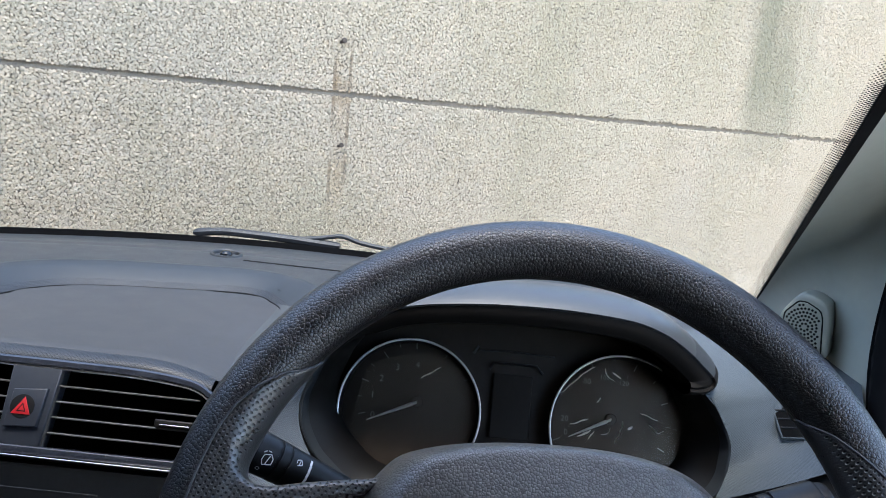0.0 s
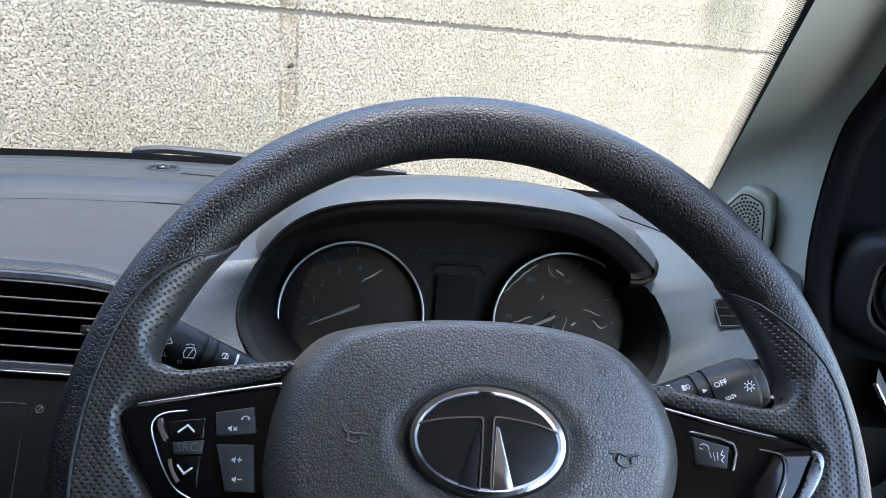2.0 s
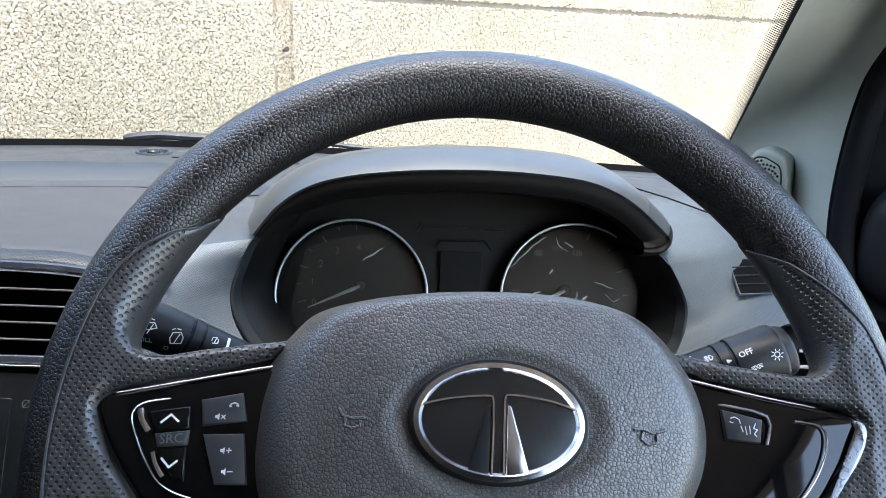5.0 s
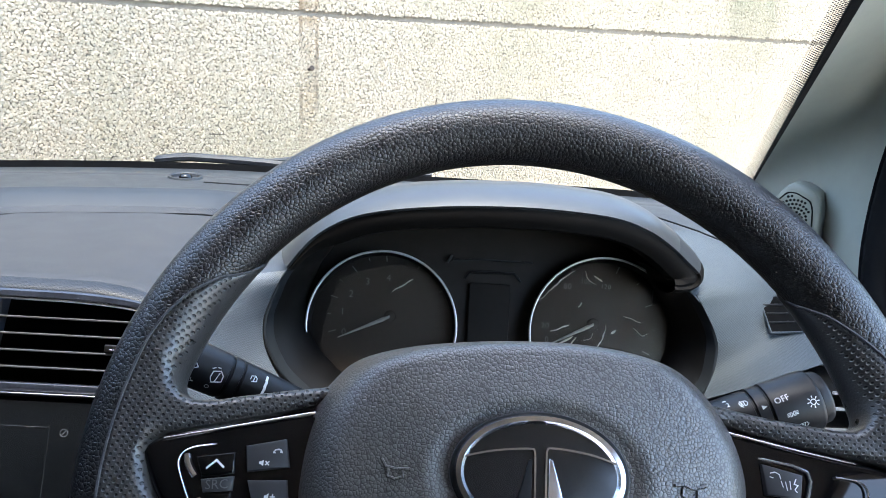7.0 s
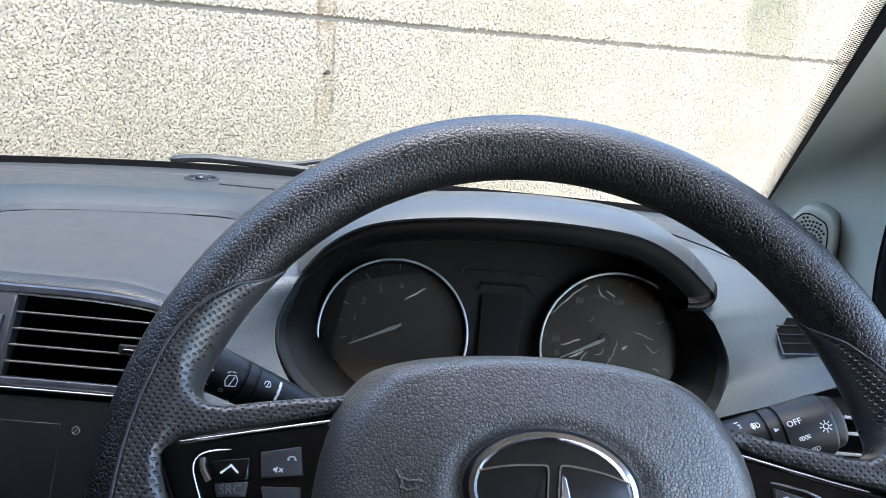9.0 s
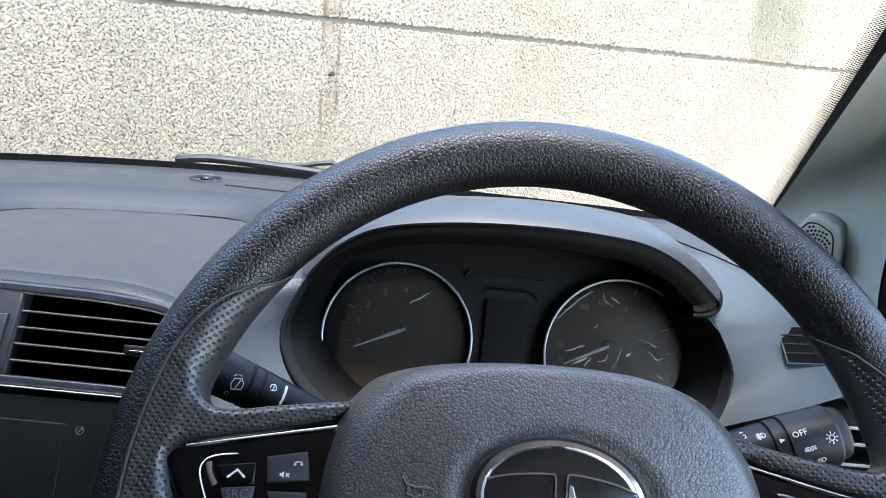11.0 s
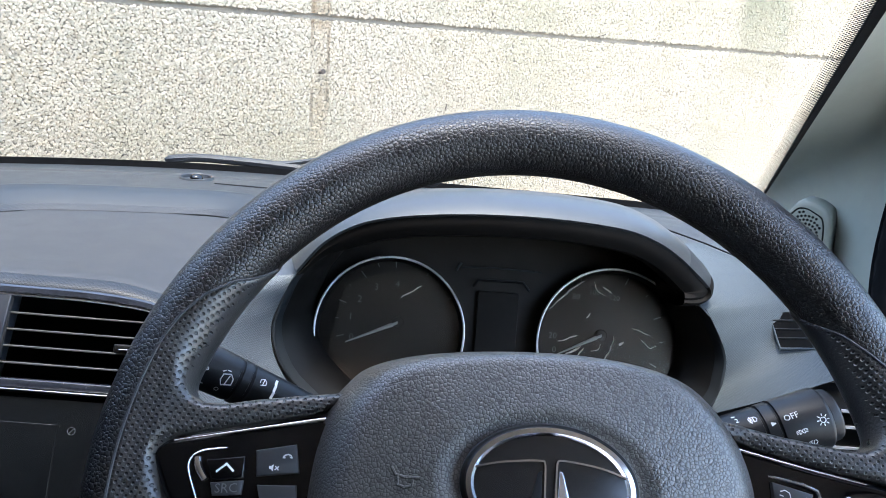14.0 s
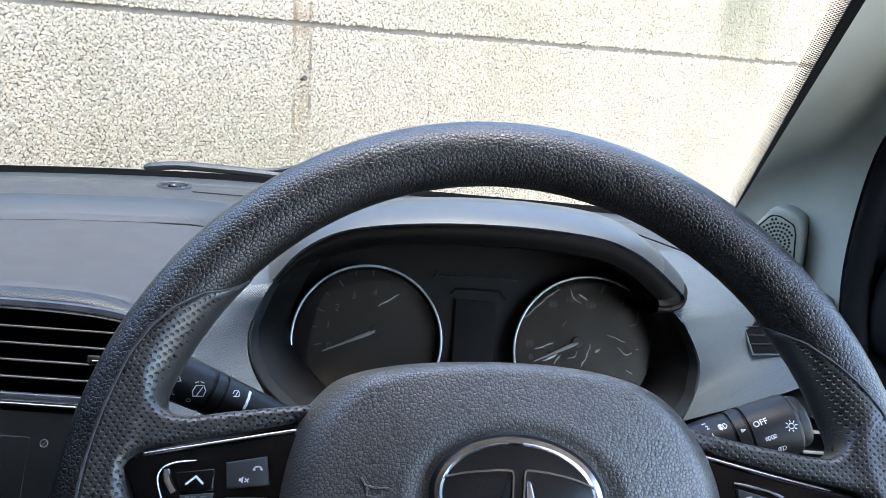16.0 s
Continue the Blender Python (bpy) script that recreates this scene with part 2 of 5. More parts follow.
def stained_wall(name, island):
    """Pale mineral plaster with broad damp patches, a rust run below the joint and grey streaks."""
    m = bpy.data.materials.new(name)
    m.use_nodes = True
    n, k = m.node_tree.nodes, m.node_tree.links
    b = n["Principled BSDF"]
    b.inputs["Roughness"].default_value, b.inputs["Specular IOR Level"].default_value = 0.9, 0.25
    tc = n.new("ShaderNodeTexCoord").outputs["Object"]

    def noise_(scale, stretch=(1, 1, 1), detail=4.0):
        mp, t = n.new("ShaderNodeMapping"), n.new("ShaderNodeTexNoise")
        mp.inputs["Scale"].default_value = stretch
        t.inputs["Scale"].default_value, t.inputs["Detail"].default_value = scale, detail
        k.new(tc, mp.inputs["Vector"])
        k.new(mp.outputs[0], t.inputs["Vector"])
        return t.outputs["Fac"]

    def ramp_(fac, *stops):
        t = n.new("ShaderNodeValToRGB")
        while len(t.color_ramp.elements) < len(stops):
            t.color_ramp.elements.new(0.5)
        for e, (p, v) in zip(t.color_ramp.elements, stops):
            e.position, e.color = p, (v, v, v, 1) if isinstance(v, (int, float)) else (*v, 1)
        k.new(fac, t.inputs[0])
        return t.outputs[0]

    def mul(a, c):
        t = n.new("ShaderNodeMath")
        t.operation = "MULTIPLY"
        for i, w in enumerate((a, c)):
            if isinstance(w, (int, float)):
                t.inputs[i].default_value = w
            else:
                k.new(w, t.inputs[i])
        return t.outputs[0]

    def over(fac, col, paint):
        t = n.new("ShaderNodeMix")
        t.data_type = "RGBA"
        k.new(fac, t.inputs["Factor"])
        k.new(col, t.inputs["A"])
        t.inputs["B"].default_value = (*paint, 1)
        return t.outputs["Result"]

    col = ramp_(noise_(1.6), (0.3, (0.385, 0.322, 0.238)), (0.5, (0.407, 0.333, 0.240)), (0.7, (0.388, 0.324, 0.230)))
    col = over(ramp_(noise_(2.3, (1, 1, 0.35)), (0.45, 0.0), (0.7, 0.6)), col, (0.31, 0.265, 0.175))
    sep = n.new("ShaderNodeSeparateXYZ")
    k.new(tc, sep.inputs[0])

    def band(c, w, axis="X"):
        t = n.new("ShaderNodeMapRange")
        s = n.new("ShaderNodeMath")
        s.operation = "SUBTRACT"
        k.new(sep.outputs[axis], s.inputs[0])
        s.inputs[1].default_value = c
        a = n.new("ShaderNodeMath")
        a.operation = "ABSOLUTE"
        k.new(s.outputs[0], a.inputs[0])
        k.new(a.outputs[0], t.inputs[0])
        t.inputs[1].default_value, t.inputs[2].default_value, t.inputs[3].default_value, t.inputs[4].default_value = w, w * 0.55, 0.0, 1.0
        return t.outputs[0]

    streak = ramp_(noise_(30, (1, 1, 0.2)), (0.35, 0.1), (0.6, 1.0))
    rust = mul(mul(band(-0.012, 0.026), band(0.08, 0.30, "Z")), streak)
    col = over(mul(rust, 0.26), col, (0.29, 0.18, 0.09))
    for c in (-0.034, 0.012):
        line_ = mul(mul(band(c, 0.006), band(0.10, 0.27, "Z")), ramp_(noise_(22, (1, 1, 0.4)), (0.4, 0.0), (0.55, 1.0)))
        col = over(mul(line_, 0.6), col, (0.15, 0.10, 0.062))
    spot = mul(mul(band(-0.01, 0.035), band(0.185, 0.05, "Z")), streak)
    col = over(mul(spot, 0.6), col, (0.21, 0.135, 0.07))
    damp = mul(mul(band(1.78, 0.22), band(0.75, 0.75, "Z")), ramp_(noise_(5, (1, 1, 0.3)), (0.35, 0.2), (0.6, 1.0)))
    col = over(mul(damp, 0.8), col, (0.21, 0.19, 0.125))
    if island:
        g, hs, mt = n.new("ShaderNodeNewGeometry"), n.new("ShaderNodeHueSaturation"), n.new("ShaderNodeMapRange")
        k.new(g.outputs["Random Per Island"], mt.inputs[0])
        mt.inputs[3].default_value, mt.inputs[4].default_value = 0.91, 1.08
        k.new(mt.outputs[0], hs.inputs["Value"])
        k.new(col, hs.inputs["Color"])
        col = hs.outputs[0]
    k.new(col, b.inputs["Base Color"])
    bp = n.new("ShaderNodeBump")
    bp.inputs["Distance"].default_value, bp.inputs["Strength"].default_value = 0.002, 0.6
    k.new(noise_(260.0), bp.inputs["Height"])
    k.new(bp.outputs[0], b.inputs["Normal"])
    return m


# coat behind the stones is darkened to give the gaps their shade
WALLBASE, STONES = mat("shaded_plaster_coat", (0.195, 0.158, 0.116), (0.150, 0.122, 0.09), 8, 0.95, spec=0.2, bump="noise", grain=300, depth=0.001), stained_wall("plaster_stones", True)
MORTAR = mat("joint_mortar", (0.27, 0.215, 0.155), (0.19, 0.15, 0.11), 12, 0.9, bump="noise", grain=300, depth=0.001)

# ---- shape helpers ----
PLACE = {}


def thing(name, label="", category="", group="", kind="", at=(0, 0, 0)):
    ob = new(name)
    ob.empty_display_size = 0.02
    ob.matrix_basis = Matrix.Translation(at)
    PLACE[ob] = ob.matrix_basis.copy()
    return tagged(ob, label, category, group, kind)


def part(name, data, material, parent=None, label="", m=None, smooth=40.0, kind=""):
    """One mesh object from (verts, faces) or a mesh, under its thing or part; m is its place in the world."""
    if isinstance(data, tuple):
        me = bpy.data.meshes.new(name)
        me.from_pydata([tuple(v) for v in data[0]], [], data[1])
        if len(data[1]) > 1:
            bm = bmesh.new()
            bm.from_mesh(me)
            bmesh.ops.recalc_face_normals(bm, faces=bm.faces)
            bm.to_mesh(me)
            bm.free()
    else:
        me = data
    me.materials.clear()
    me.materials.append(material)
    if smooth:
        me.polygons.foreach_set("use_smooth", [True] * len(me.polygons))
        me.update()
        me.set_sharp_from_angle(angle=radians(smooth))
    ob = new(name, me)
    m = (m or Matrix()).copy()
    if parent is not None:
        ob.parent = parent
        ob.matrix_parent_inverse = PLACE[parent].inverted()
    ob.matrix_basis = m
    PLACE[ob] = m
    return tagged(ob, label, "", "", kind)


def curve(pts, n=6, closed=False):
    """A smooth line through the points, n steps between each two."""
    p = [Vector(v) for v in pts]
    out, c = [], len(p)
    for i in range(c if closed else c - 1):
        a, b, d, e = (p[(i + j) % c] if closed else p[min(max(i + j, 0), c - 1)] for j in (-1, 0, 1, 2))
        for s in range(n):
            t = s / n
            out.append(0.5 * (2 * b + (d - a) * t + (2 * a - 5 * b + 4 * d - e) * t * t + (3 * b - a - 3 * d + e) * t ** 3))
    return out if closed else out + [p[-1]]


def loft(rings, closed=True, caps=(False, False)):
    """Skin over rows of equal length."""
    n = len(rings[0])
    vs = [v for r in rings for v in r]
    fs = []
    for i in range(len(rings) - 1):
        for j in range(n if closed else n - 1):
            a, b = i * n + j, i * n + (j + 1) % n
            fs.append((a, b, b + n, a + n))
    if caps[0]:
        fs.append(tuple(reversed(range(n))))
    if caps[1]:
        fs.append(tuple(range((len(rings) - 1) * n, len(rings) * n)))
    return vs, fs


def join(*geos):
    vs, fs = [], []
    for v, f in geos:
        o = len(vs)
        vs += list(v)
        fs += [tuple(i + o for i in q) for q in f]
    return vs, fs


def inset(pts, d):
    """A closed flat outline (counter-clockwise) drawn in by d."""
    out, c = [], len(pts)
    for i in range(c):
        a, b, e = Vector(pts[i - 1][:2]), Vector(pts[i][:2]), Vector(pts[(i + 1) % c][:2])
        t = (e - b).normalized() + (b - a).normalized()
        t = t.normalized() if t.length > 1e-6 else (e - b).normalized()
        out.append(Vector((b.x - t.y * d, b.y + t.x * d)))
    return out


def ccw(pts):
    s = sum(a[0] * b[1] - b[0] * a[1] for a, b in zip(pts, list(pts[1:]) + [pts[0]]))
    return list(pts) if s > 0 else list(reversed(pts))


def plate(outline, z0, z1, r=0.001, dome=0.0):
    """A flat piece with a rounded upper edge, between the heights z0 and z1."""
    o = ccw([Vector(p[:2]) for p in outline])
    rings = [[Vector((*p, z0)) for p in o], [Vector((*p, z1 - r)) for p in o]]
    for a in (30, 60, 90):
        q = inset(o, r * (1 - math.cos(radians(a))))
        rings.append([Vector((*p, z1 - r + r * math.sin(radians(a)))) for p in q])
    if dome:
        top = [Vector(p[:2]) for p in rings[-1]]
        c = sum(top, Vector((0, 0))) / len(top)
        for s in (0.85, 0.65, 0.4, 0.15):
            rings.append([Vector((*(c + (p - c) * s), z1 + dome * (1 - s * s))) for p in top])
    return loft(rings, True, (True, True))


def tube(pts, r, seg=8, closed=False, flat=1.0):
    """A round bar along points; r may be a list."""
    p = [Vector(v) for v in pts]
    n = len(p)
    rings, up = [], Vector((0.13, 0.21, 0.97))
    for i in range(n):
        a = p[i - 1] if (closed or i) else p[0]
        b = p[(i + 1) % n] if (closed or i < n - 1) else p[-1]
        t = (b - a).normalized()
        u = t.cross(up).normalized()
        v = t.cross(u)
        q = r[i] if isinstance(r, (list, tuple)) else r
        rings.append([p[i] + q * (u * math.cos(2 * math.pi * j / seg) + v * math.sin(2 * math.pi * j / seg) * flat) for j in range(seg)])
    if closed:
        rings.append(rings[0])
    return loft(rings, True, (not closed, not closed))


def block(sx, sy, sz, r=0.001, c=(0, 0, 0)):
    """A box with rounded edges round its upright axis and on top, centred at c."""
    o = []
    for qx, qy, a0 in ((1, 1, 0), (-1, 1, 90), (-1, -1, 180), (1, -1, 270)):
        for a in (0, 30, 60, 90):
            t = radians(a0 + a)
            o.append((c[0] + qx * (sx / 2 - r) + r * math.cos(t), c[1] + qy * (sy / 2 - r) + r * math.sin(t)))
    return plate(o, c[2] - sz / 2, c[2] + sz / 2, min(r, sz * 0.45))


def disc(c, r, z0, z1, seg=40, e=0.0005):
    return plate([(c[0] + r * math.cos(2 * math.pi * i / seg), c[1] + r * math.sin(2 * math.pi * i / seg)) for i in range(seg)], z0, z1, e)


def ring(c, rx, ry, r, z=0.0, n=72, seg=8, a0=0, a1=360):
    full = a1 - a0 >= 360
    pts = [(c[0] + rx * math.cos(radians(a0 + (a1 - a0) * i / n)), c[1] + ry * math.sin(radians(a0 + (a1 - a0) * i / n)), z) for i in range(n + (0 if full else 1))]
    return tube(pts, r, seg, full)


def moved(geo, m):
    return [m @ Vector(v) for v in geo[0]], geo[1]


def words(text, size, m, thick=0.0001):
    """Letters as a mesh, centred, in the plane of m."""
    cu = bpy.data.curves.new("letters", "FONT")
    cu.body, cu.size, cu.extrude, cu.align_x, cu.align_y, cu.resolution_u = text, size, thick, "CENTER", "CENTER", 2
    ob = bpy.data.objects.new("letters", cu)
    me = bpy.data.meshes.new_from_object(ob)
    bpy.data.objects.remove(ob)
    me.transform(m)
    return me


def bars(lines, w, z=0.0):
    """Thin printed strokes: each a list of points in a plane."""
    geos = []
    for ln in lines:
        for a, b in zip(ln[:-1], ln[1:]):
            a, b = Vector(a), Vector(b)
            t = (b - a).normalized()
            s, a, b = Vector((-t.y, t.x)) * w / 2, a - t * w * 0.4, b + t * w * 0.4
            geos.append(([(*(a - s), z), (*(b - s), z), (*(b + s), z), (*(a + s), z)], [(0, 1, 2, 3)]))
    return join(*geos)

# ---- ground and wall ----
# unseen ground, paled so that it bounces warm light into the cabin
part("ground", ([(-60, -60, 0), (60, -60, 0), (60, 60, 0), (-60, 60, 0)], [(0, 1, 2, 3)]), EARTH, kind="structure", smooth=0,
     label="unseen ground below the wall, kept pale to bounce light")
WALL = pose(-0.34, 1.8, 1.0, 0, -1.55, 28)
wall = thing("wall_front", "pale pebble-dashed wall with a recessed joint and rust stain", "wall", kind="structure", at=(-0.34, 1.8, 0))


def slab(x0, x1, z0, z1, y0, y1):
    v = [(x, y, z) for x in (x0, x1) for y in (y0, y1) for z in (z0, z1)]
    return v, [(0, 1, 3, 2), (4, 6, 7, 5), (0, 4, 5, 1), (2, 3, 7, 6), (0, 2, 6, 4), (1, 5, 7, 3)]


JZ, JH = 0.176, 0.0060     # height and half width of the joint
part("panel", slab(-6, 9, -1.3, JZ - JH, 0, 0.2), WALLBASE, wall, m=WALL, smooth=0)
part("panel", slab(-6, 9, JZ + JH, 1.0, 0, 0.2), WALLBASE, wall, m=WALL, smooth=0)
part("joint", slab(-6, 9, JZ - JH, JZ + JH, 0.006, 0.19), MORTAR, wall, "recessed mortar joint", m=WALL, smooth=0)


def stones(x0, x1, z0, z1, step):
    """Small rounded stones set close together over a stretch of the wall, none in the joint."""
    rng = np.random.default_rng(7)
    coarse = 0.13      # the coat grows coarser along the wall
    na, nb = int(math.log(1 + coarse * (x1 - x0)) / coarse / step), int((z1 - z0) / (step * 0.82))     # heights fan out from the joint
    ga, gb = np.meshgrid(np.arange(na), np.arange(nb))
    along = ((ga + 0.5 * (gb % 2)).ravel() + rng.uniform(-0.36, 0.36, na * nb)) * step
    x = x0 + (np.exp(coarse * along) - 1) / coarse
    grow = 1 + coarse * (x - x0)
    z = JZ + (z0 + (gb.ravel() * 0.82 + rng.uniform(-0.34, 0.34, na * nb)) * step) * grow
    keep = np.abs(z - JZ) > JH + step * 0.33
    x, z, size = x[keep], z[keep], grow[keep] * step
    c = len(x)
    a = rng.uniform(0.57, 0.78, c) * size
    q = rng.uniform(0.65, 1.0, c)
    turn = rng.normal(0.3, 0.9, c)
    h = rng.uniform(0.20, 0.44, c) * size
    lean = rng.normal(0, 0.25, (c, 2))
    vs = np.zeros((c, 13, 3))
    for ringi, (rad, hh) in enumerate(((1.0, -0.15), (0.86, 0.90))):
        for j in range(6):
            ang = j * np.pi / 3 + ringi * 0.5
            wob = rng.uniform(0.78, 1.2, c)
            ex, ez = a * rad * np.cos(ang) * wob, a * q * rad * np.sin(ang) * wob
            vs[:, ringi * 6 + j, 0] = x + ex * np.cos(turn) - ez * np.sin(turn)
            vs[:, ringi * 6 + j, 2] = z + ex * np.sin(turn) + ez * np.cos(turn)
            vs[:, ringi * 6 + j, 1] = -h * hh - (lean[:, 0] * ex + lean[:, 1] * ez) * (1.0 if ringi else 0)
    vs[:, 12, 0], vs[:, 12, 2], vs[:, 12, 1] = x, z, -h
    base = []
    for j in range(6):
        k = (j + 1) % 6
        base += [(j, k, 6 + j), (k, 6 + k, 6 + j), (6 + j, 6 + k, 12)]
    tri = (np.array(base)[None] + (np.arange(c) * 13)[:, None, None]).reshape(-1, 3)
    me = bpy.data.meshes.new("pebble_dash")
    me.vertices.add(c * 13)
    me.vertices.foreach_set("co", vs.ravel())
    me.loops.add(tri.size)
    me.loops.foreach_set("vertex_index", tri.ravel())
    me.polygons.add(len(tri))
    me.polygons.foreach_set("loop_start", np.arange(0, tri.size, 3))
    me.update(calc_edges=True)
    return me


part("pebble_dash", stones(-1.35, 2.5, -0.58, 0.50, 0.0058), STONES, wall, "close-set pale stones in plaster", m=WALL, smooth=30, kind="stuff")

for cx, cz, w, h in ((0.391, -0.056, 0.004, 0.016), (0.974, 0.192, 0.020, 0.007), (0.955, 0.186, 0.012, 0.005), (0.62, 0.31, 0.005, 0.006), (-0.30, -0.21, 0.006, 0.005), (-0.52, -0.19, 0.005, 0.005), (1.31, 0.02, 0.005, 0.008)):
    part("dark_chip", tube([(cx - w / 2, -0.003, cz - h / 2), (cx, -0.0052, cz), (cx + w / 2, -0.003, cz + h / 2)], [0.0010, 0.0022, 0.0012], 6), RUST, wall, "small dark chip stuck to the plaster", m=WALL)

# small dark iron pins below which the rust runs
for px, pz, s in ((-0.022, 0.318, 1.0), (-0.012, 0.031, 0.9)):
    pin = thing("iron_pin", "small rusty iron pin stuck in the pebble-dashed wall", "pin", "iron pins", at=WALL @ Vector((px, -0.004, pz)))
    part("shank", tube([(px, 0.0, pz - 0.001), (px + 0.002, -0.008, pz), (px + 0.006, -0.012, pz + 0.003)], 0.0045 * s, 8), RUST, pin, m=WALL)
    part("head", moved(disc((0, 0), 0.008 * s, 0, 0.003, 12), Matrix.Translation((px + 0.006, -0.012, pz + 0.003)) @ pose(0, 0, 0, 70, 20, 0)), RUST, pin, m=WALL)

# ---- cabin shell ----
GLASS_SLOPE = radians(33)


def base_line(x):
    """How far ahead the windscreen stands at its foot."""
    return 0.75 - 0.62 * max(0.0, -0.22 - x) ** 1.9 - 0.25 * max(0.0, x - 0.1) ** 2


ws = thing("window_1", "clear raked windscreen with black dotted border", "windscreen", kind="structure", at=(-0.35, 0.75, 0.94))
xs = [-1.15 + 1.62 * i / 40 for i in range(41)]
up = Vector((0, -math.cos(GLASS_SLOPE), math.sin(GLASS_SLOPE)))
nrm = Vector((0, math.sin(GLASS_SLOPE), math.cos(GLASS_SLOPE)))


def on_glass(x, s, off=0.0):
    return Vector((x, base_line(x) + 0.005, 0.946)) + up * s + nrm * off


pane = part("pane", loft([[on_glass(x, s, o) for x in xs] for s, o in ((-0.05, 0.012), (0.2, 0.012), (0.45, 0.012), (0.76, 0.012), (0.76, 0.017), (-0.05, 0.017))], False), GLASS, ws)
pane.visible_shadow = False
# black rim along the foot of the glass
foot = [Vector((x, base_line(x) - 0.004, 0.9410)) for x in xs]
part("seal", loft([[p + Vector((0, 0.0, -0.03)) for p in foot], foot, [p + Vector((0, 0.012, -0.006)) for p in foot], [p + Vector((0, 0.012, -0.02)) for p in foot]], False), SEAL, ws, "black painted foot of the glass")
# black border and dots up the pillar side
EDGE = [Vector((0.392 + 0.286 * (y - 0.684), y, 0.934 - 0.6943 * (y - 0.684))) for y in (0.70, 0.66, 0.52, 0.40, 0.28, 0.12)]


def edge_at(t):
    """A point up the pillar side of the glass, t from 0 to 1."""
    f = t * (len(EDGE) - 2) + 1e-6
    i = min(int(f), len(EDGE) - 3) + 1
    return EDGE[i].lerp(EDGE[i + 1], f - i + 1)


rows = [[], [], [], []]
for i in range(25):
    t = i / 24
    p = edge_at(t)
    w = 0.03 + 0.03 * t
    for r, (dx, o) in zip(rows, ((0.0, 0.0), (w, 0.0), (w, 0.003), (0.0, 0.003))):
        r.append(p + Vector((dx, 0, 0)) + nrm * (o - 0.004))
part("border", loft(rows + [rows[0]], False), SEAL, ws, "black border of the glass")
dots = []
for row in range(7):
    for i in range(190):
        p = edge_at(min((i + 0.5 * (row % 2)) / 190, 0.999)) + Vector((-0.0008 - 0.0021 * row, 0, 0)) - nrm * 0.002
        r = 0.00135 - 0.00010 * row
        dots.append(([p + Vector((math.cos(a * math.pi / 3) * r, 0, 0)) + up * math.sin(a * math.pi / 3) * r for a in range(6)], [tuple(range(6))]))
part("dots", join(*dots), SEAL, ws, "rows of black dots", kind="stuff", smooth=0)

# roof lining, floor, sides, back, mostly unseen; openings and blind panels set the light
part("ceiling", slab(-1.2, 0.5, 1.46, 1.50, -2.0, 0.0), LINER, kind="structure", smooth=0, label="pale cloth roof lining of the car")
part("floor", slab(-1.2, 0.5, 0.22, 0.26, -2.0, 1.0), DOOR, kind="structure", smooth=0, label="dark carpeted car floor")


def side(name, x0, x1, y1, sill, label):
    s = thing(name, label, "car door", kind="structure", at=(x0, -0.6, 0.26))
    part("door_panel", slab(x0, x1, 0.26, sill, -2.0, y1), DOOR, s, smooth=0)
    part("roof_rail", slab(x0, x1, 1.42, 1.46, -2.0, -0.04), LINER, s, smooth=0)
    if sill < 1.4:
        part("middle_pillar", slab(x0, x1, sill, 1.42, -0.80, -0.70), LINER, s, smooth=0)
    return s


right = side("wall_right", 0.45, 0.50, 0.42, 0.80, "dark plastic driver's door with a window gap")
# unseen panel added to cut the light from behind the driver
part("rear_light_block", slab(0.45, 0.50, 0.80, 1.42, -2.0, -1.15), DOOR, right, smooth=0)
part("hinge_panel", slab(0.45, 0.50, 0.80, 1.08, 0.22, 0.42), DOOR, kind="structure", smooth=0, label="dark door corner beside the windscreen pillar")
# unseen side built without a window, to keep its light out
side("wall_left", -1.2, -1.15, 0.9, 1.42, "blind panel on the unseen passenger side, added to block light")
# unseen rear, shut without a window so no light enters there
back = thing("wall_back", "unseen rear end, closed to block light", "car tail", kind="structure", at=(-0.35, -2.0, 0.26))
part("lower_panel", slab(-1.2, 0.5, 0.26, 1.40, -2.04, -2.0), DOOR, back, smooth=0)
part("header", slab(-1.2, 0.5, 1.40, 1.50, -2.04, -2.0), LINER, back, smooth=0)
part("bulkhead", slab(-1.2, 0.5, 0.26, 0.85, 0.90, 0.94), DOOR, kind="structure", smooth=0, label="dark bulkhead behind the dashboard")

# ---- windscreen pillar ----
pil = thing("pillar_trim", "pale grey-green plastic trim over the windscreen pillar", "pillar trim", kind="structure", at=(0.39, 0.5, 0.95))
PE = [(0.385 + 0.314 * (y - 0.682), y, 0.915 - 0.559 * (y - 0.682)) for y in (0.72, 0.66, 0.50, 0.373, 0.24, 0.13)]
PN = [(0.345, 0.37, 0.90), (0.342, 0.385, 0.98), (0.345, 0.36, 1.08), (0.335, 0.30, 1.15), (0.308, 0.205, 1.25), (0.283, 0.115, 1.33)]
PM = [Vector(a).lerp(Vector(b), 0.5) + Vector((-0.004, -0.007, 0)) for a, b in zip(PE, PN)]
P2 = [(0.350, 0.31, 0.89), (0.348, 0.335, 0.98), (0.352, 0.335, 1.08), (0.345, 0.285, 1.14), (0.320, 0.20, 1.24), (0.297, 0.11, 1.32)]
P3 = [(0.375, 0.30, 0.89), (0.375, 0.325, 0.98), (0.378, 0.325, 1.08), (0.37, 0.275, 1.14), (0.345, 0.19, 1.24), (0.32, 0.10, 1.32)]
cols = [curve(c, 6) for c in (PE, PM, PN, P2)]
part("cover", loft([curve([c[i] for c in cols], 6) for i in range(len(cols[0]))], False), PILLAR, pil)
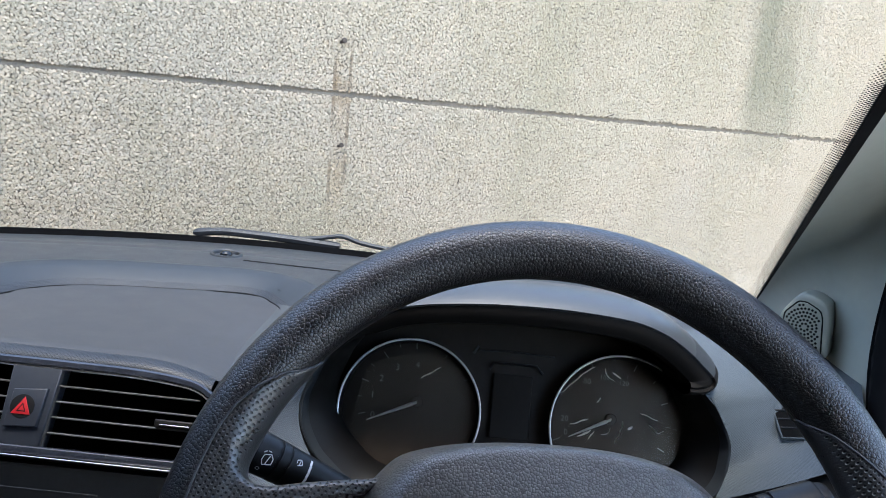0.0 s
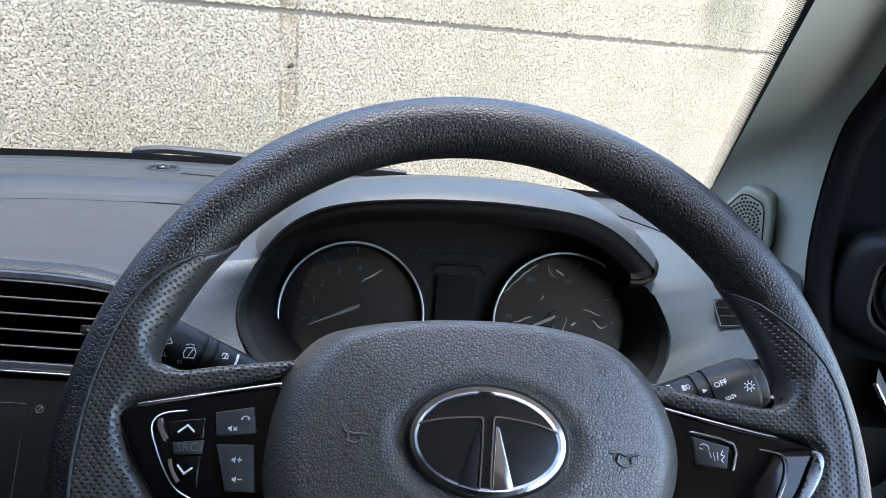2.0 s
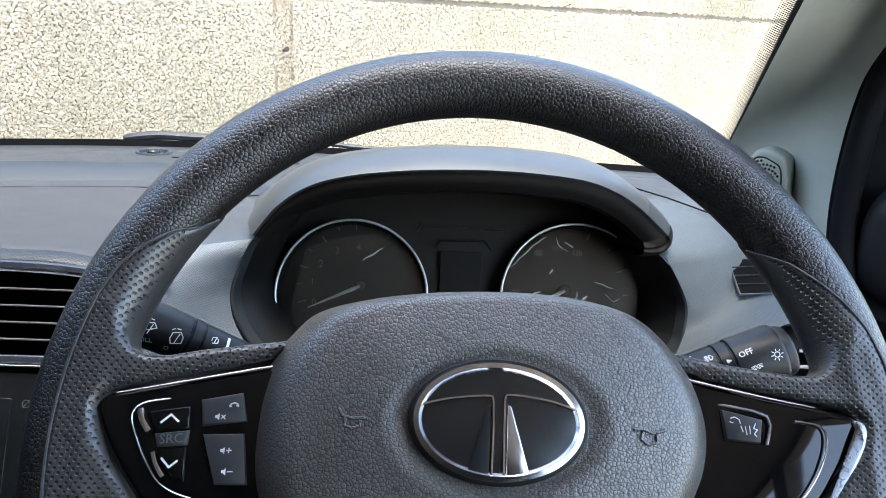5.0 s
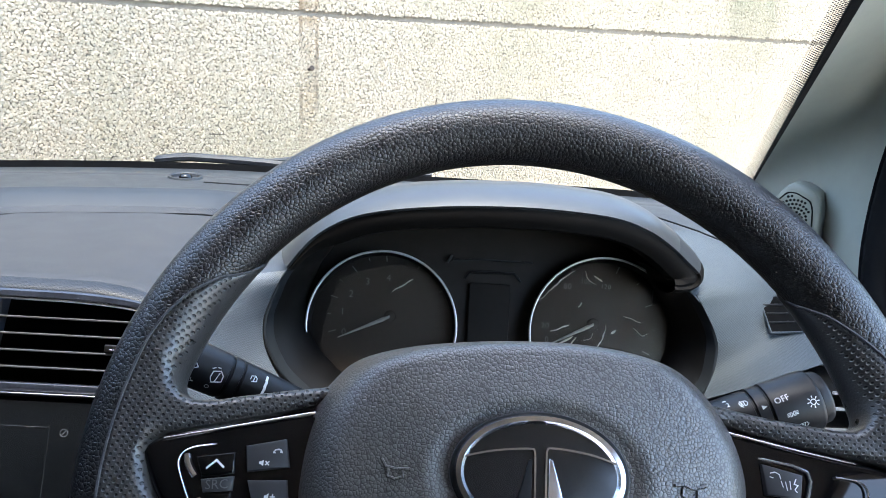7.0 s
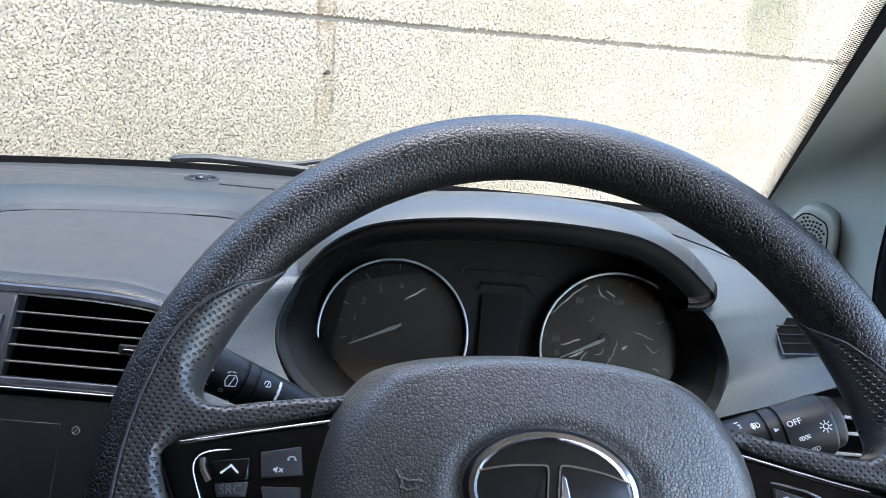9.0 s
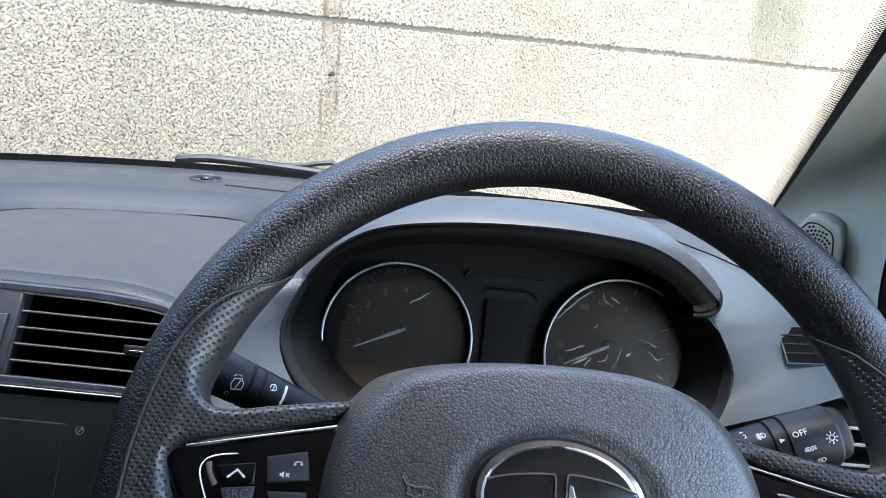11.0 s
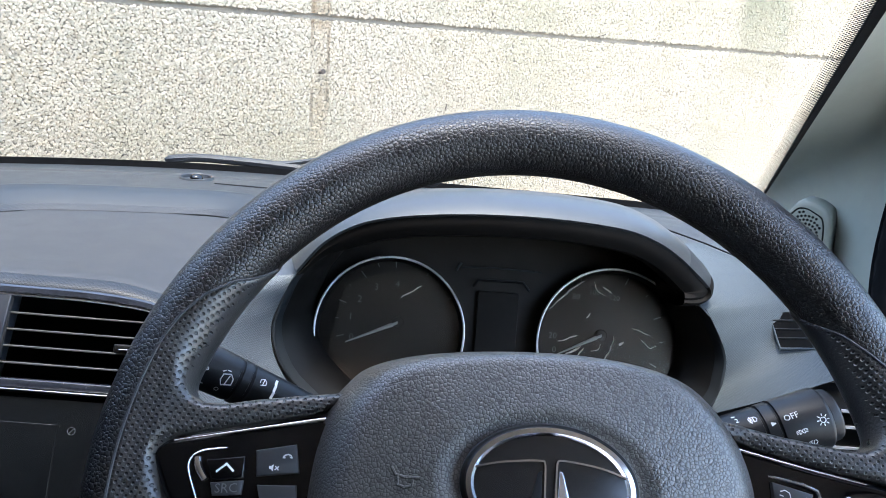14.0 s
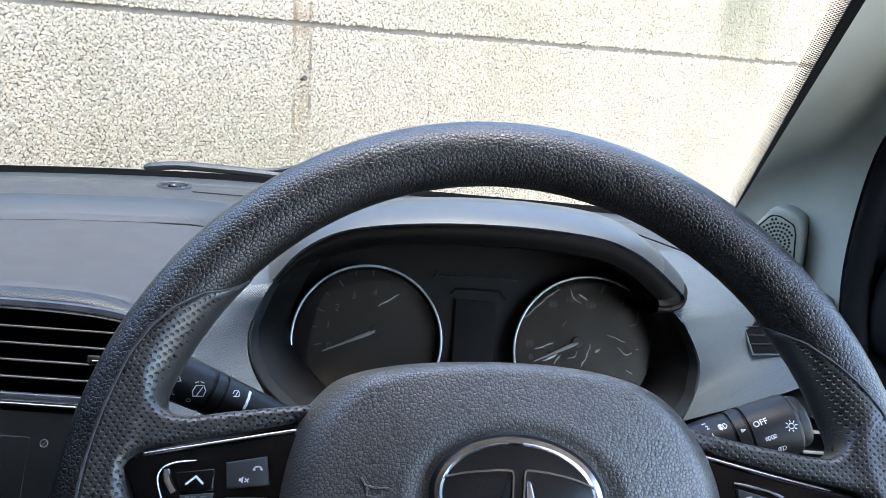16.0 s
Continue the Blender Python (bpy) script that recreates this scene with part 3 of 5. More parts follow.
s2 = [Vector(p) + Vector((0.008, -0.012, 0)) for p in curve(P2, 6)]
part("door_seal", tube(s2, 0.011, 10), SEAL, pil, "dark rubber door seal")
part("sail", loft([[Vector(p) for p in curve(P2, 6)]] + [[p + Vector((d, -d * 0.7, 0)) for p in curve(P3, 6)] for d in (0.0, 0.05, 0.10)], False), DOOR, pil, "dark door edge")

# ---- dashboard ----
dash = thing("dashboard", "grey grained plastic dashboard with a recessed soft pad", "dashboard", at=(-0.35, 0.5, 0.26))
PADLINE = curve([(-0.475, 0.20, 0), (-0.452, 0.335, 0), (-0.428, 0.383, 0), (-0.387, 0.407, 0), (-0.314, 0.425, 0), (-0.250, 0.436, 0), (-0.219, 0.416, 0), (-0.198, 0.365, 0), (-0.188, 0.20, 0)], 6)
PADX, PADY = np.array([p.x for p in PADLINE]), np.array([p.y for p in PADLINE])


def pad_gap(x, y):
    """Distance outside the pad's outline; below zero within it."""
    best, inside = 9.0, False
    n = len(PADLINE)
    for i in range(n):
        ax, ay, bx, by = PADX[i], PADY[i], PADX[(i + 1) % n], PADY[(i + 1) % n]
        if i < n - 1:
            t = max(0.0, min(1.0, ((x - ax) * (bx - ax) + (y - ay) * (by - ay)) / ((bx - ax) ** 2 + (by - ay) ** 2 + 1e-12)))
            best = min(best, math.hypot(x - ax - t * (bx - ax), y - ay - t * (by - ay)))
        if (ay > y) != (by > y) and x < (bx - ax) * (y - ay) / (by - ay) + ax:
            inside = not inside
    return -best if inside else best


def step(a, b, v):
    t = max(0.0, min(1.0, (v - a) / (b - a)))
    return t * t * (3 - 2 * t)


def top_height(x, y, plain=False):
    g = pad_gap(x, y) if -0.56 < x < -0.13 and y < 0.56 and not plain else 1.0
    d = base_line(x) - y
    z = 0.9425 + 0.0095 * step(0.004, 0.045, g)
    z -= 0.0195 * step(0.185, 0.01, d) + 0.003 * math.exp(-((d - 0.14) / 0.012) ** 2)
    drop = max(0.0, x + 0.275)
    return z - 3.2 * drop * drop * step(0.42, 0.22, y)


ys = [0.225 + 0.0045 * i for i in range(50)] + [0.45 + 0.01 * i for i in range(14)] + [0.59 + 0.006 * i for i in range(27)]
lx = [-1.15 + 0.05 * i for i in range(11)] + [-0.60 + 0.006 * i for i in range(65)]
grid_rows = []
for y in ys:
    grid_rows.append([Vector((x, min(y, base_line(x) - 0.006), top_height(x, min(y, base_line(x) - 0.006)))) for x in lx])
nose = [[Vector((p.x, p.y - d, p.z - e)) for p in grid_rows[0]] for d, e in ((0.004, 0.0006), (0.008, 0.0022), (0.0105, 0.0042), (0.0115, 0.0065), (0.0115, 0.009))]
part("upper_shell", loft(grid_rows, False), DASH, dash)
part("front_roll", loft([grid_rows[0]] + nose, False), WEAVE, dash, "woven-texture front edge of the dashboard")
rx = [-0.216 + 0.012 * i for i in range(56)]
part("rear_shell", loft([[Vector((x, min(y, base_line(x) - 0.006), top_height(x, min(y, base_line(x) - 0.006), True))) for x in rx] for y in ys if y > 0.43], False), DASH, dash)
part("pad_line", tube([p + Vector((0, 0, 0.9428)) for p in PADLINE if p.y > (0.24 if p.x < -0.3 else 0.385)], 0.0011, 6), SEAL, dash, "thin shut line round the pad")
rim_rows = [[], [], [], [], [], [], []]
for i, p in enumerate(PADLINE):
    if p.x > -0.3 and p.y < 0.375:
        break
    t = (PADLINE[min(i + 1, len(PADLINE) - 1)] - PADLINE[max(i - 1, 0)]).normalized()
    for r, (g, z) in zip(rim_rows, ((0.001, 0.9430), (0.006, 0.9462), (0.009, 0.9480), (0.022, 0.9565), (0.036, 0.9605), (0.046, 0.9595), (0.064, 0.9515))):
        q = Vector((p.x - t.y * g, p.y + t.x * g, z))
        k = step(0.34, 0.43, p.y) if p.x > -0.3 else 1.0
        extra = z - 0.9425 - 0.0095 * step(0.004, 0.045, g)
        q.z = top_height(q.x, q.y) + (extra * k if g < 0.06 else -0.001) - 0.002 * (1 - k)
        r.append(q)
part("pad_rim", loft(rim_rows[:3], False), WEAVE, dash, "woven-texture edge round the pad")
part("pad_ridge", loft(rim_rows[2:], False), RIDGE, dash, "smooth raised ridge round the pad")
pad_rows = []
for y in [0.2252] + [0.2285 + 0.008 * i for i in range(27)]:
    left = [p for p in PADLINE[:len(PADLINE) // 2 + 8] if p.y >= y][:1]
    right = [p for p in PADLINE if p.y >= y][-1:]
    if left and right:
        xa, xb = left[0].x + 0.001, right[0].x - 0.001
        pad_rows.append([Vector((xa + (xb - xa) * j / 24, y, top_height(xa + (xb - xa) * j / 24, y) + (0.0012 if y > 0.226 else -0.0004))) for j in range(25)])
part("soft_pad", loft(pad_rows, False), PAD, dash, "plain grey soft pad")
# thin gap where the rear strip of the dashboard is let in
part("shut_line", tube([(-0.283 + 0.02 * i, 0.5495, top_height(-0.3, 0.5495, True)) for i in range(8)], 0.0013, 6), SEAL, dash, "thin shut line", smooth=60)

A_L = [(-0.112, 0.43, 0.953), (-0.130, 0.34, 0.948), (-0.1415, 0.275, 0.943), (-0.1525, 0.268, 0.920), (-0.1575, 0.265, 0.901), (-0.153, 0.26, 0.878), (-0.134, 0.25, 0.852), (-0.105, 0.24, 0.826)]
C_L = [(-0.165, 0.44, 0.9525), (-0.172, 0.33, 0.946), (-0.178, 0.262, 0.940), (-0.184, 0.240, 0.921), (-0.186, 0.229, 0.898), (-0.181, 0.219, 0.872), (-0.165, 0.205, 0.843), (-0.138, 0.195, 0.812)]
B_L = [(-0.216, 0.44, 0.9440), (-0.216, 0.33, 0.9375), (-0.216, 0.26, 0.932), (-0.216, 0.222, 0.922), (-0.214, 0.200, 0.895), (-0.208, 0.185, 0.868), (-0.195, 0.170, 0.835), (-0.17, 0.16, 0.80)]
A_R = [(0.205, 0.44, 0.954), (0.188, 0.34, 0.950), (0.178, 0.275, 0.947), (0.1925, 0.270, 0.931), (0.2055, 0.268, 0.907), (0.2065, 0.265, 0.887), (0.199, 0.255, 0.874), (0.187, 0.238, 0.868)]
C_R = [(0.30, 0.47, 0.956), (0.285, 0.37, 0.954), (0.277, 0.315, 0.949), (0.268, 0.292, 0.9385), (0.262, 0.277, 0.9235), (0.257, 0.258, 0.9115), (0.248, 0.238, 0.9045), (0.236, 0.218, 0.9005)]
B_R = [(0.40, 0.50, 0.957), (0.375, 0.40, 0.955), (0.352, 0.345, 0.951), (0.338, 0.315, 0.945), (0.330, 0.295, 0.939), (0.322, 0.275, 0.933), (0.312, 0.25, 0.928), (0.302, 0.225, 0.925)]


def flank(*lines, cut=(0, 99)):
    cs = [curve(c, 6)[cut[0]:cut[1]] for c in lines]
    return loft([curve([c[i] for c in cs], 8) for i in range(len(cs[0]))], False)


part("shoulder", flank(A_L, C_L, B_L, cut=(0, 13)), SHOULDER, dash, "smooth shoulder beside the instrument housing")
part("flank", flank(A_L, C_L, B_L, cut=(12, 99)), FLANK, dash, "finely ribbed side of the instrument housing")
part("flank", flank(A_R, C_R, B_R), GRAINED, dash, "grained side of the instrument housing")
part("shut_line", tube([(0.215, 0.50, 0.9575), (0.243, 0.44, 0.9575), (0.262, 0.385, 0.9570), (0.30, 0.345, 0.955)], 0.0009, 6), SEAL, dash, "thin shut line")
part("lower_shell", slab(-1.15, 0.45, 0.45, 0.83, 0.27, 0.5), DARK, dash, smooth=0)
part("side_recess", slab(0.17, 0.45, 0.80, 0.925, 0.330, 0.36), DARK, dash, smooth=0)
part("column_cover", loft([[Vector((0.01 + w * math.cos(a), y, z + w * 0.75 * math.sin(a))) for a in [i * math.pi / 10 for i in range(20)]] for y, z, w in ((0.05, 0.905, 0.045), (0.10, 0.888, 0.058), (0.16, 0.866, 0.066), (0.27, 0.83, 0.07))], True, (True, False)), DARK, dash, "dark steering column cover")

# ---- sunlight sensor in the dash top ----
sen = thing("sun_sensor", "small round dark sunlight sensor set in the dash top", "sensor", at=(-0.310, 0.570, 0.951))
SM = pose(-0.310, 0.572, 0.9525, 2, 0, 0)
part("dish", loft([[Vector((r * math.cos(a), r * 0.95 * math.sin(a), z)) for a in [i * math.pi / 20 for i in range(40)]] for r, z in ((0.0200, -0.0005), (0.0190, 0.0020), (0.0175, 0.0022), (0.0160, 0.0012))]), DASH, sen, m=SM)
# inside of the same dish, its shade put in as black
part("bowl", loft([[Vector((r * math.cos(a), r * 0.95 * math.sin(a), z)) for a in [i * math.pi / 20 for i in range(40)]] for r, z in ((0.0160, 0.0012), (0.013, -0.0035), (0.0085, -0.005), (0.0001, -0.005))]), DARK, sen, "hollow of the dish, blackened as shade", m=SM)
part("lens", loft([[Vector((r * math.cos(a), r * math.sin(a), z)) for a in [i * math.pi / 12 for i in range(24)]] for r, z in ((0.0075, -0.002), (0.0072, 0.001), (0.0055, 0.0032), (0.003, 0.0045), (0.0001, 0.0048))]), GLOSS, sen, "shiny black dome", m=SM)

# ---- instrument housing ----
LO = [(-0.1375, 0.949), (-0.119, 0.973), (-0.095, 0.990), (-0.066, 0.9995), (-0.025, 1.006), (0.017, 1.009), (0.059, 1.009), (0.103, 1.005), (0.130, 0.9965), (0.150, 0.985), (0.166, 0.9725), (0.1755, 0.9645), (0.1785, 0.9600), (0.1765, 0.9560), (0.1700, 0.9535), (0.1600, 0.9535)]
lo = curve([(x, 0, z) for x, z in LO], 5)
hood = thing("instrument_hood", "blue-grey plastic hood arching over the instruments", "instrument hood", at=(0.02, 0.33, 0.95))
top, under = [], []
for i, p in enumerate(lo):
    a, b = lo[max(i - 1, 0)], lo[min(i + 1, len(lo) - 1)]
    t = (b - a).normalized()
    out = Vector((-t.z, 0, t.x))
    y0 = 0.246 + 0.016 * ((p.x - 0.02) / 0.157) ** 2
    f = Vector((p.x, y0, p.z))
    curl = max(0, i - 50)
    rear = Vector((0.03 + (p.x - 0.02) * 1.15, 0.45, 0.952)) if not curl else Vector((0.2075 - 0.002 * curl, 0.45, 0.952 - 0.0015 * curl))
    top.append([f, f + out * 0.002 + Vector((0, -0.0015, 0)), f + out * 0.0055 + Vector((0, 0.003, 0)), f + out * 0.0100 + Vector((0, 0.014, 0)),
                f + out * 0.0125 + Vector((0, 0.03, 0)), f + out * 0.0125 + Vector((0, 0.045, 0)),
                f.lerp(rear, 0.45) + out * 0.012, f.lerp(rear, 0.75) + out * 0.005, rear])
    w = step(-0.138, -0.10, p.x)
    inner = f - out * (0.004 + 0.011 * w) + Vector((0, 0.004, 0))
    if i > 46:
        inner = inner.lerp(Vector((0.160, 0.262, 0.9585)), step(46, 60, i))
    back_to = Vector((0.02 + (min(p.x, 0.166) - 0.02) * 0.93, 0.352, 0.90 + (max(p.z, 0.962) - 0.90) * 0.78))
    under.append([f + Vector((0, 0.0004, 0)), f.lerp(inner, 0.35) + Vector((0, -0.002, 0)), f.lerp(inner, 0.75) - Vector((0, 0.001, 0)), inner, inner.lerp(back_to, 0.12) - out * 0.003 * w, back_to])
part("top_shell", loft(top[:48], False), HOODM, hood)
# tip and foot belong to the same moulding; their shade is in the colour
part("tip", loft(top[47:57], False), HOODT, hood, "turned-down end of the hood, darkened as shade")
part("tip_foot", loft([r[:7] for r in top[56:]], False), HOODIN, hood, "foot of the hood, blackened as shade")
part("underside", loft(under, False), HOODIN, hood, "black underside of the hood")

# ---- instrument cluster ----
clu = thing("instrument_cluster", "twin round dials with chrome rims behind a clear cover", "instrument cluster", at=(0.03, 0.33, 0.88))
BEZ = curve([(-0.1415, 0, 0.944), (-0.1525, 0, 0.920), (-0.1575, 0, 0.901), (-0.153, 0, 0.878), (-0.134, 0, 0.852), (-0.09, 0, 0.828), (0.03, 0, 0.820), (0.15, 0, 0.832), (0.19, 0, 0.853), (0.2035, 0, 0.870), (0.2065, 0, 0.887), (0.2055, 0, 0.907),
             (0.1925, 0, 0.931), (0.176, 0, 0.953), (0.150, 0, 0.977), (0.10, 0, 0.994), (0.02, 0, 0.999), (-0.06, 0, 0.989), (-0.115, 0, 0.966)], 5, True)


def bez(s, y, tilt):
    c = Vector((0.026, 0, 0.905))
    return [Vector((c.x + (p.x - c.x) * s, y + tilt * (p.z - 0.9) + 0.05 * step(0.946, 0.968, p.z), c.z + (p.z - c.z) * s + 0.006 * step(0.946, 0.968, p.z))) for p in BEZ]


sides = [i for i, p in enumerate(BEZ) if p.z < 0.9485]
cut = next(i for i in range(len(sides) - 1) if sides[i + 1] != sides[i] + 1) if sides[-1] - sides[0] >= len(sides) else len(sides) - 1
sides = sides[cut + 1:] + sides[:cut + 1]
part("lip", loft([[r[i] for i in sides] for r in (bez(1.0, 0.2665, 0.1), bez(0.996, 0.2648, 0.1), bez(0.986, 0.2655, 0.12), bez(0.966, 0.276, 0.14))], False), RIDGE, clu, "smooth blue-grey lip")
part("bowl", loft([bez(0.967, 0.276, 0.14), bez(0.93, 0.286, 0.2), bez(0.88, 0.300, 0.25), bez(0.86, 0.318, 0.34)]), DARK, clu)
CL = pose(0, 0.3205, 0.888, 70, 0, 0)   # x across, y up the face, z towards the driver
part("backing", loft([[Vector((p.x, (p.z - 0.888) * 1.04, -0.004)) for p in bez(0.9, 0, 0)], [Vector((p.x, (p.z - 0.888) * 1.04, -0.003)) for p in bez(0.9, 0, 0)]], True, (True, True)), FACE, clu, m=CL)
# display between the dials
part("display", block(0.036, 0.058, 0.002, 0.002, (0.0255, 0.008, 0.0)), DISPLAY, clu, "unlit dark display", m=CL)
part("display_frame", tube([(0.003, 0.040, 0.001), (0.007, 0.046, 0.001), (0.046, 0.047, 0.001), (0.052, 0.040, 0.001)], 0.0012, 6), DARK, clu, m=CL)
part("display_frame", tube([(-0.013, 0.053, 0.001), (-0.009, 0.060, 0.001)], 0.0012, 6), BUTTON, clu, m=CL)
part("trim_line", tube([(-0.008, 0.056, 0.001), (0.02, 0.0575, 0.001), (0.062, 0.057, 0.001)], 0.0008, 6), BUTTON, clu, m=CL)


def dial(cx, cy, r, marks, needle, hub):
    d = part("dial", disc((cx, cy), r - 0.002, -0.003, 0.0, 64), FACE, clu, "round black dial face", m=CL)
    part("cup", loft([[Vector((cx + q * math.cos(a), cy + q * math.sin(a), z)) for a in [i * math.pi / 36 for i in range(72)]] for q, z in ((r - 0.003, 0.0), (r - 0.0015, 0.006), (r + 0.0005, 0.012))]), DARK, d, m=CL)
    part("rim", ring((cx, cy), r, r, 0.0011, 0.0125, 96, 8), DULL, d, "thin chrome rim", m=CL)
    for k, (a, long_) in enumerate(marks):
        c, s = math.cos(radians(a)), math.sin(radians(a))
        q0, q1 = r - 0.0095, r - 0.0095 - (0.006 if long_ else 0.003)
        part("tick", bars([[(hub[0] + q1 * c, hub[1] + q1 * s), (hub[0] + q0 * c, hub[1] + q0 * s)]], 0.0009 if long_ else 0.0006, 0.0004), DIM, d, m=CL, smooth=0)
    nd = part("needle", loft([[Vector((hub[0], hub[1] - 0.0021, 0.004)), Vector((hub[0], hub[1] + 0.0021, 0.004)), Vector((hub[0], hub[1], 0.0058))],
                              [Vector((needle[0], needle[1] - 0.0005, 0.004)), Vector((needle[0], needle[1] + 0.0005, 0.004)), Vector((needle[0], needle[1], 0.0045))]], True, (True, True)), NEEDLE, d, "pale pointer needle", m=CL, smooth=0)
    part("pivot", disc(hub, 0.0052, 0.0, 0.0046, 24, 0.0012), FACE, d, m=CL)
    return d


LC, LR, RC, RR = (-0.0665, -0.0045), 0.0635, (0.1255, -0.001), 0.0655
LH, RH = (-0.060, 0.0035), (0.1175, 0.0065)
rev = dial(*LC, LR, [(197 - 33.5 * i, True) for i in range(6)] + [(197 - 33.5 * (i + 0.5), False) for i in range(5)], (-0.1035, -0.0165), LH)
spd = dial(*RC, RR, [(205 - 23 * i, i % 2 == 0) for i in range(11)], (0.0795, -0.0125), RH)
for txt, x, y in (("0", -0.099, -0.012), ("1", -0.101, 0.0055), ("2", -0.0945, 0.021), ("3", -0.081, 0.0325), ("4", -0.063, 0.0365)):
    part("numeral", words(txt, 0.0085, Matrix.Translation((x, y, 0.0003))), DIM, rev, m=CL, smooth=0)
for txt, x, y, s in (("0", 0.0775, -0.009, 0.0075), ("20", 0.0755, 0.003, 0.0075), ("80", 0.094, 0.0385, 0.0075), ("100", 0.110, 0.0435, 0.0065), ("120", 0.128, 0.040, 0.0065)):
    part("numeral", words(txt, s, Matrix.Translation((x, y, 0.0003))), DIM, spd, m=CL, smooth=0)


def film(cx, cy, r, seed, amp, lobes=0.0):
    """A loose protective sheet, wrinkled, lying over a dial."""
    rows_ = []
    for i in range(50):
        q = r * i / 49
        row = []
        for j in range(160):
            a = 2 * math.pi * j / 160
            edge = 1 - lobes * abs(math.sin(2.4 * a + 0.6)) ** 0.5 * max(0.0, math.cos(a - 2.6)) ** 0.5
            x, y = q * edge * math.cos(a), q * edge * math.sin(a)
            v = Vector((x * 42 + seed, y * 58, seed * 1.7))
            w = noise.noise(v * 0.6) * 1.6
            fold = 1 - abs(noise.noise(v + Vector((w, w, 0)))) * 5.0
            fold = max(fold, 1 - abs(noise.noise(v * 1.7 + Vector((w, 0, w + 4)))) * 7.0) * max(0.0, noise.noise(v * 0.55 + Vector((9, 2, 5))) + 0.35)
            row.append(Vector((cx + x, cy + y, 0.0075 + amp * max(fold, 0.0) + 0.0006 * noise.noise(v * 0.4))))
        rows_.append(row)
    return loft(rows_)


f1 = part("protective_film", film(*LC, LR - 0.004, 3.1, 0.0005, 0.2), LOOSE, rev, "clear protective film, slightly creased", m=CL, smooth=180)
f2 = part("protective_film", film(*RC, RR - 0.004, 11.7, 0.0008), FILM, spd, "clear protective film, badly crinkled", m=CL, smooth=180)


def crease(film_ob, pts, w):
    """A sharp fold standing up from the film, its highlight put in as pale haze."""
    p = curve([(x / 1000, y / 1000, 0.0088) for x, y in pts], 6)
    p = [q + Vector((noise.noise(q * 150) * 0.0016, noise.noise(q * 150 + Vector((5, 3, 1))) * 0.0016, 0)) for q in p]
    rows_ = []
    for i, q in enumerate(p):
        t = (p[min(i + 1, len(p) - 1)] - p[max(i - 1, 0)]).normalized()
        f = i / (len(p) - 1)
        s = Vector((-t.y, t.x, 0)) * w / 1000 * (0.15 + 0.85 * math.sin(math.pi * f) ** 0.7) * (0.75 + 0.5 * noise.noise(q * 260))
        rows_.append([q - s * 0.5, q + Vector((0, 0, 0.0009)), q + s * 0.5])
    ob = part("crease", loft(rows_, False), CREASE, film_ob, m=CL, smooth=0)
    ob.visible_shadow = False


for pts, w in (([(67, 25), (79, 35), (90, 46), (99, 52)], 1.6), ([(107, 53), (110, 46), (117, 41)], 1.0), ([(115, 48), (123, 44)], 1.6),
               ([(102, 21), (105, 25)], 1.6), ([(78, -1), (87, 2), (95, 6)], 1.8), ([(86, -12), (94, -7), (99, -3)], 2.0), ([(96, -13), (102, -4)], 1.6),
               ([(107, -7), (114, -6), (116, -1)], 1.5), ([(120, -14), (124, -7), (127, 7)], 1.4), ([(132, 0), (136, 3)], 2.6),
               ([(141, 15), (150, 13), (159, 10)], 0.9), ([(150, 5), (158, 0), (165, 1)], 0.8)):
    crease(f2, pts, w)
crease(f1, [(-59, 25), (-55, 28), (-46, 34), (-42, 37)], 1.6)
for f in (f1, f2):
    f.visible_shadow = False

# ---- centre air vents with the hazard switch ----
VP = pose(-0.32, 0.21, 0.925, 65, 0, 0)     # x across, y up the face, z out of it
panel = thing("centre_vent_panel", "black vent panel with glossy trim below the dash pad", "vent panel", at=(-0.36, 0.21, 0.85))
OUTL = curve([(0.122, -0.030, 0), (0.116, -0.014, 0), (0.104, -0.003, 0), (0.088, 0.0035, 0), (0.05, 0.007, 0), (0.0, 0.0075, 0), (-0.035, 0.0075, 0), (-0.12, 0.007, 0)], 6)
part("top_trim", loft([[p + Vector((0, o, z)) for p in OUTL] for o, z in ((0.0, -0.004), (0.0, 0.003), (0.0012, 0.0045), (0.0045, 0.0045), (0.006, 0.003), (0.006, -0.004))], False), SATIN, panel, "dusty glossy trim over the vents", m=VP)
part("top_chrome", tube([p + Vector((0, -0.0008, 0.0035)) for p in OUTL], 0.0008, 6), CHROME, panel, "thin bright line", m=VP)
part("bottom_trim", block(0.28, 0.006, 0.010, 0.0015, (-0.02, -0.0525, 0.0)), SATIN, panel, "dusty glossy trim below the vents", m=VP)
part("bottom_chrome", block(0.28, 0.0018, 0.004, 0.0006, (-0.02, -0.0570, 0.0045)), CHROME, panel, "bright tapered chrome bead drawn as the bevel's highlight", m=VP)
part("mount", plate([(-0.041, 0.008), (-0.0045, 0.008), (-0.0095, -0.0505), (-0.041, -0.0505)], -0.010, 0.004, 0.002), NAVY, panel, "grey plastic switch panel", m=VP)
# black sheet put in for the unlit depth behind the slats
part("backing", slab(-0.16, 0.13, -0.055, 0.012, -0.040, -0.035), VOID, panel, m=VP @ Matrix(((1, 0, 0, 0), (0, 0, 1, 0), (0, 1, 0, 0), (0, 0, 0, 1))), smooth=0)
hz = thing("hazard_switch", "dark square hazard switch with a red triangle", "switch", at=VP @ Vector((-0.027, -0.023, 0)))
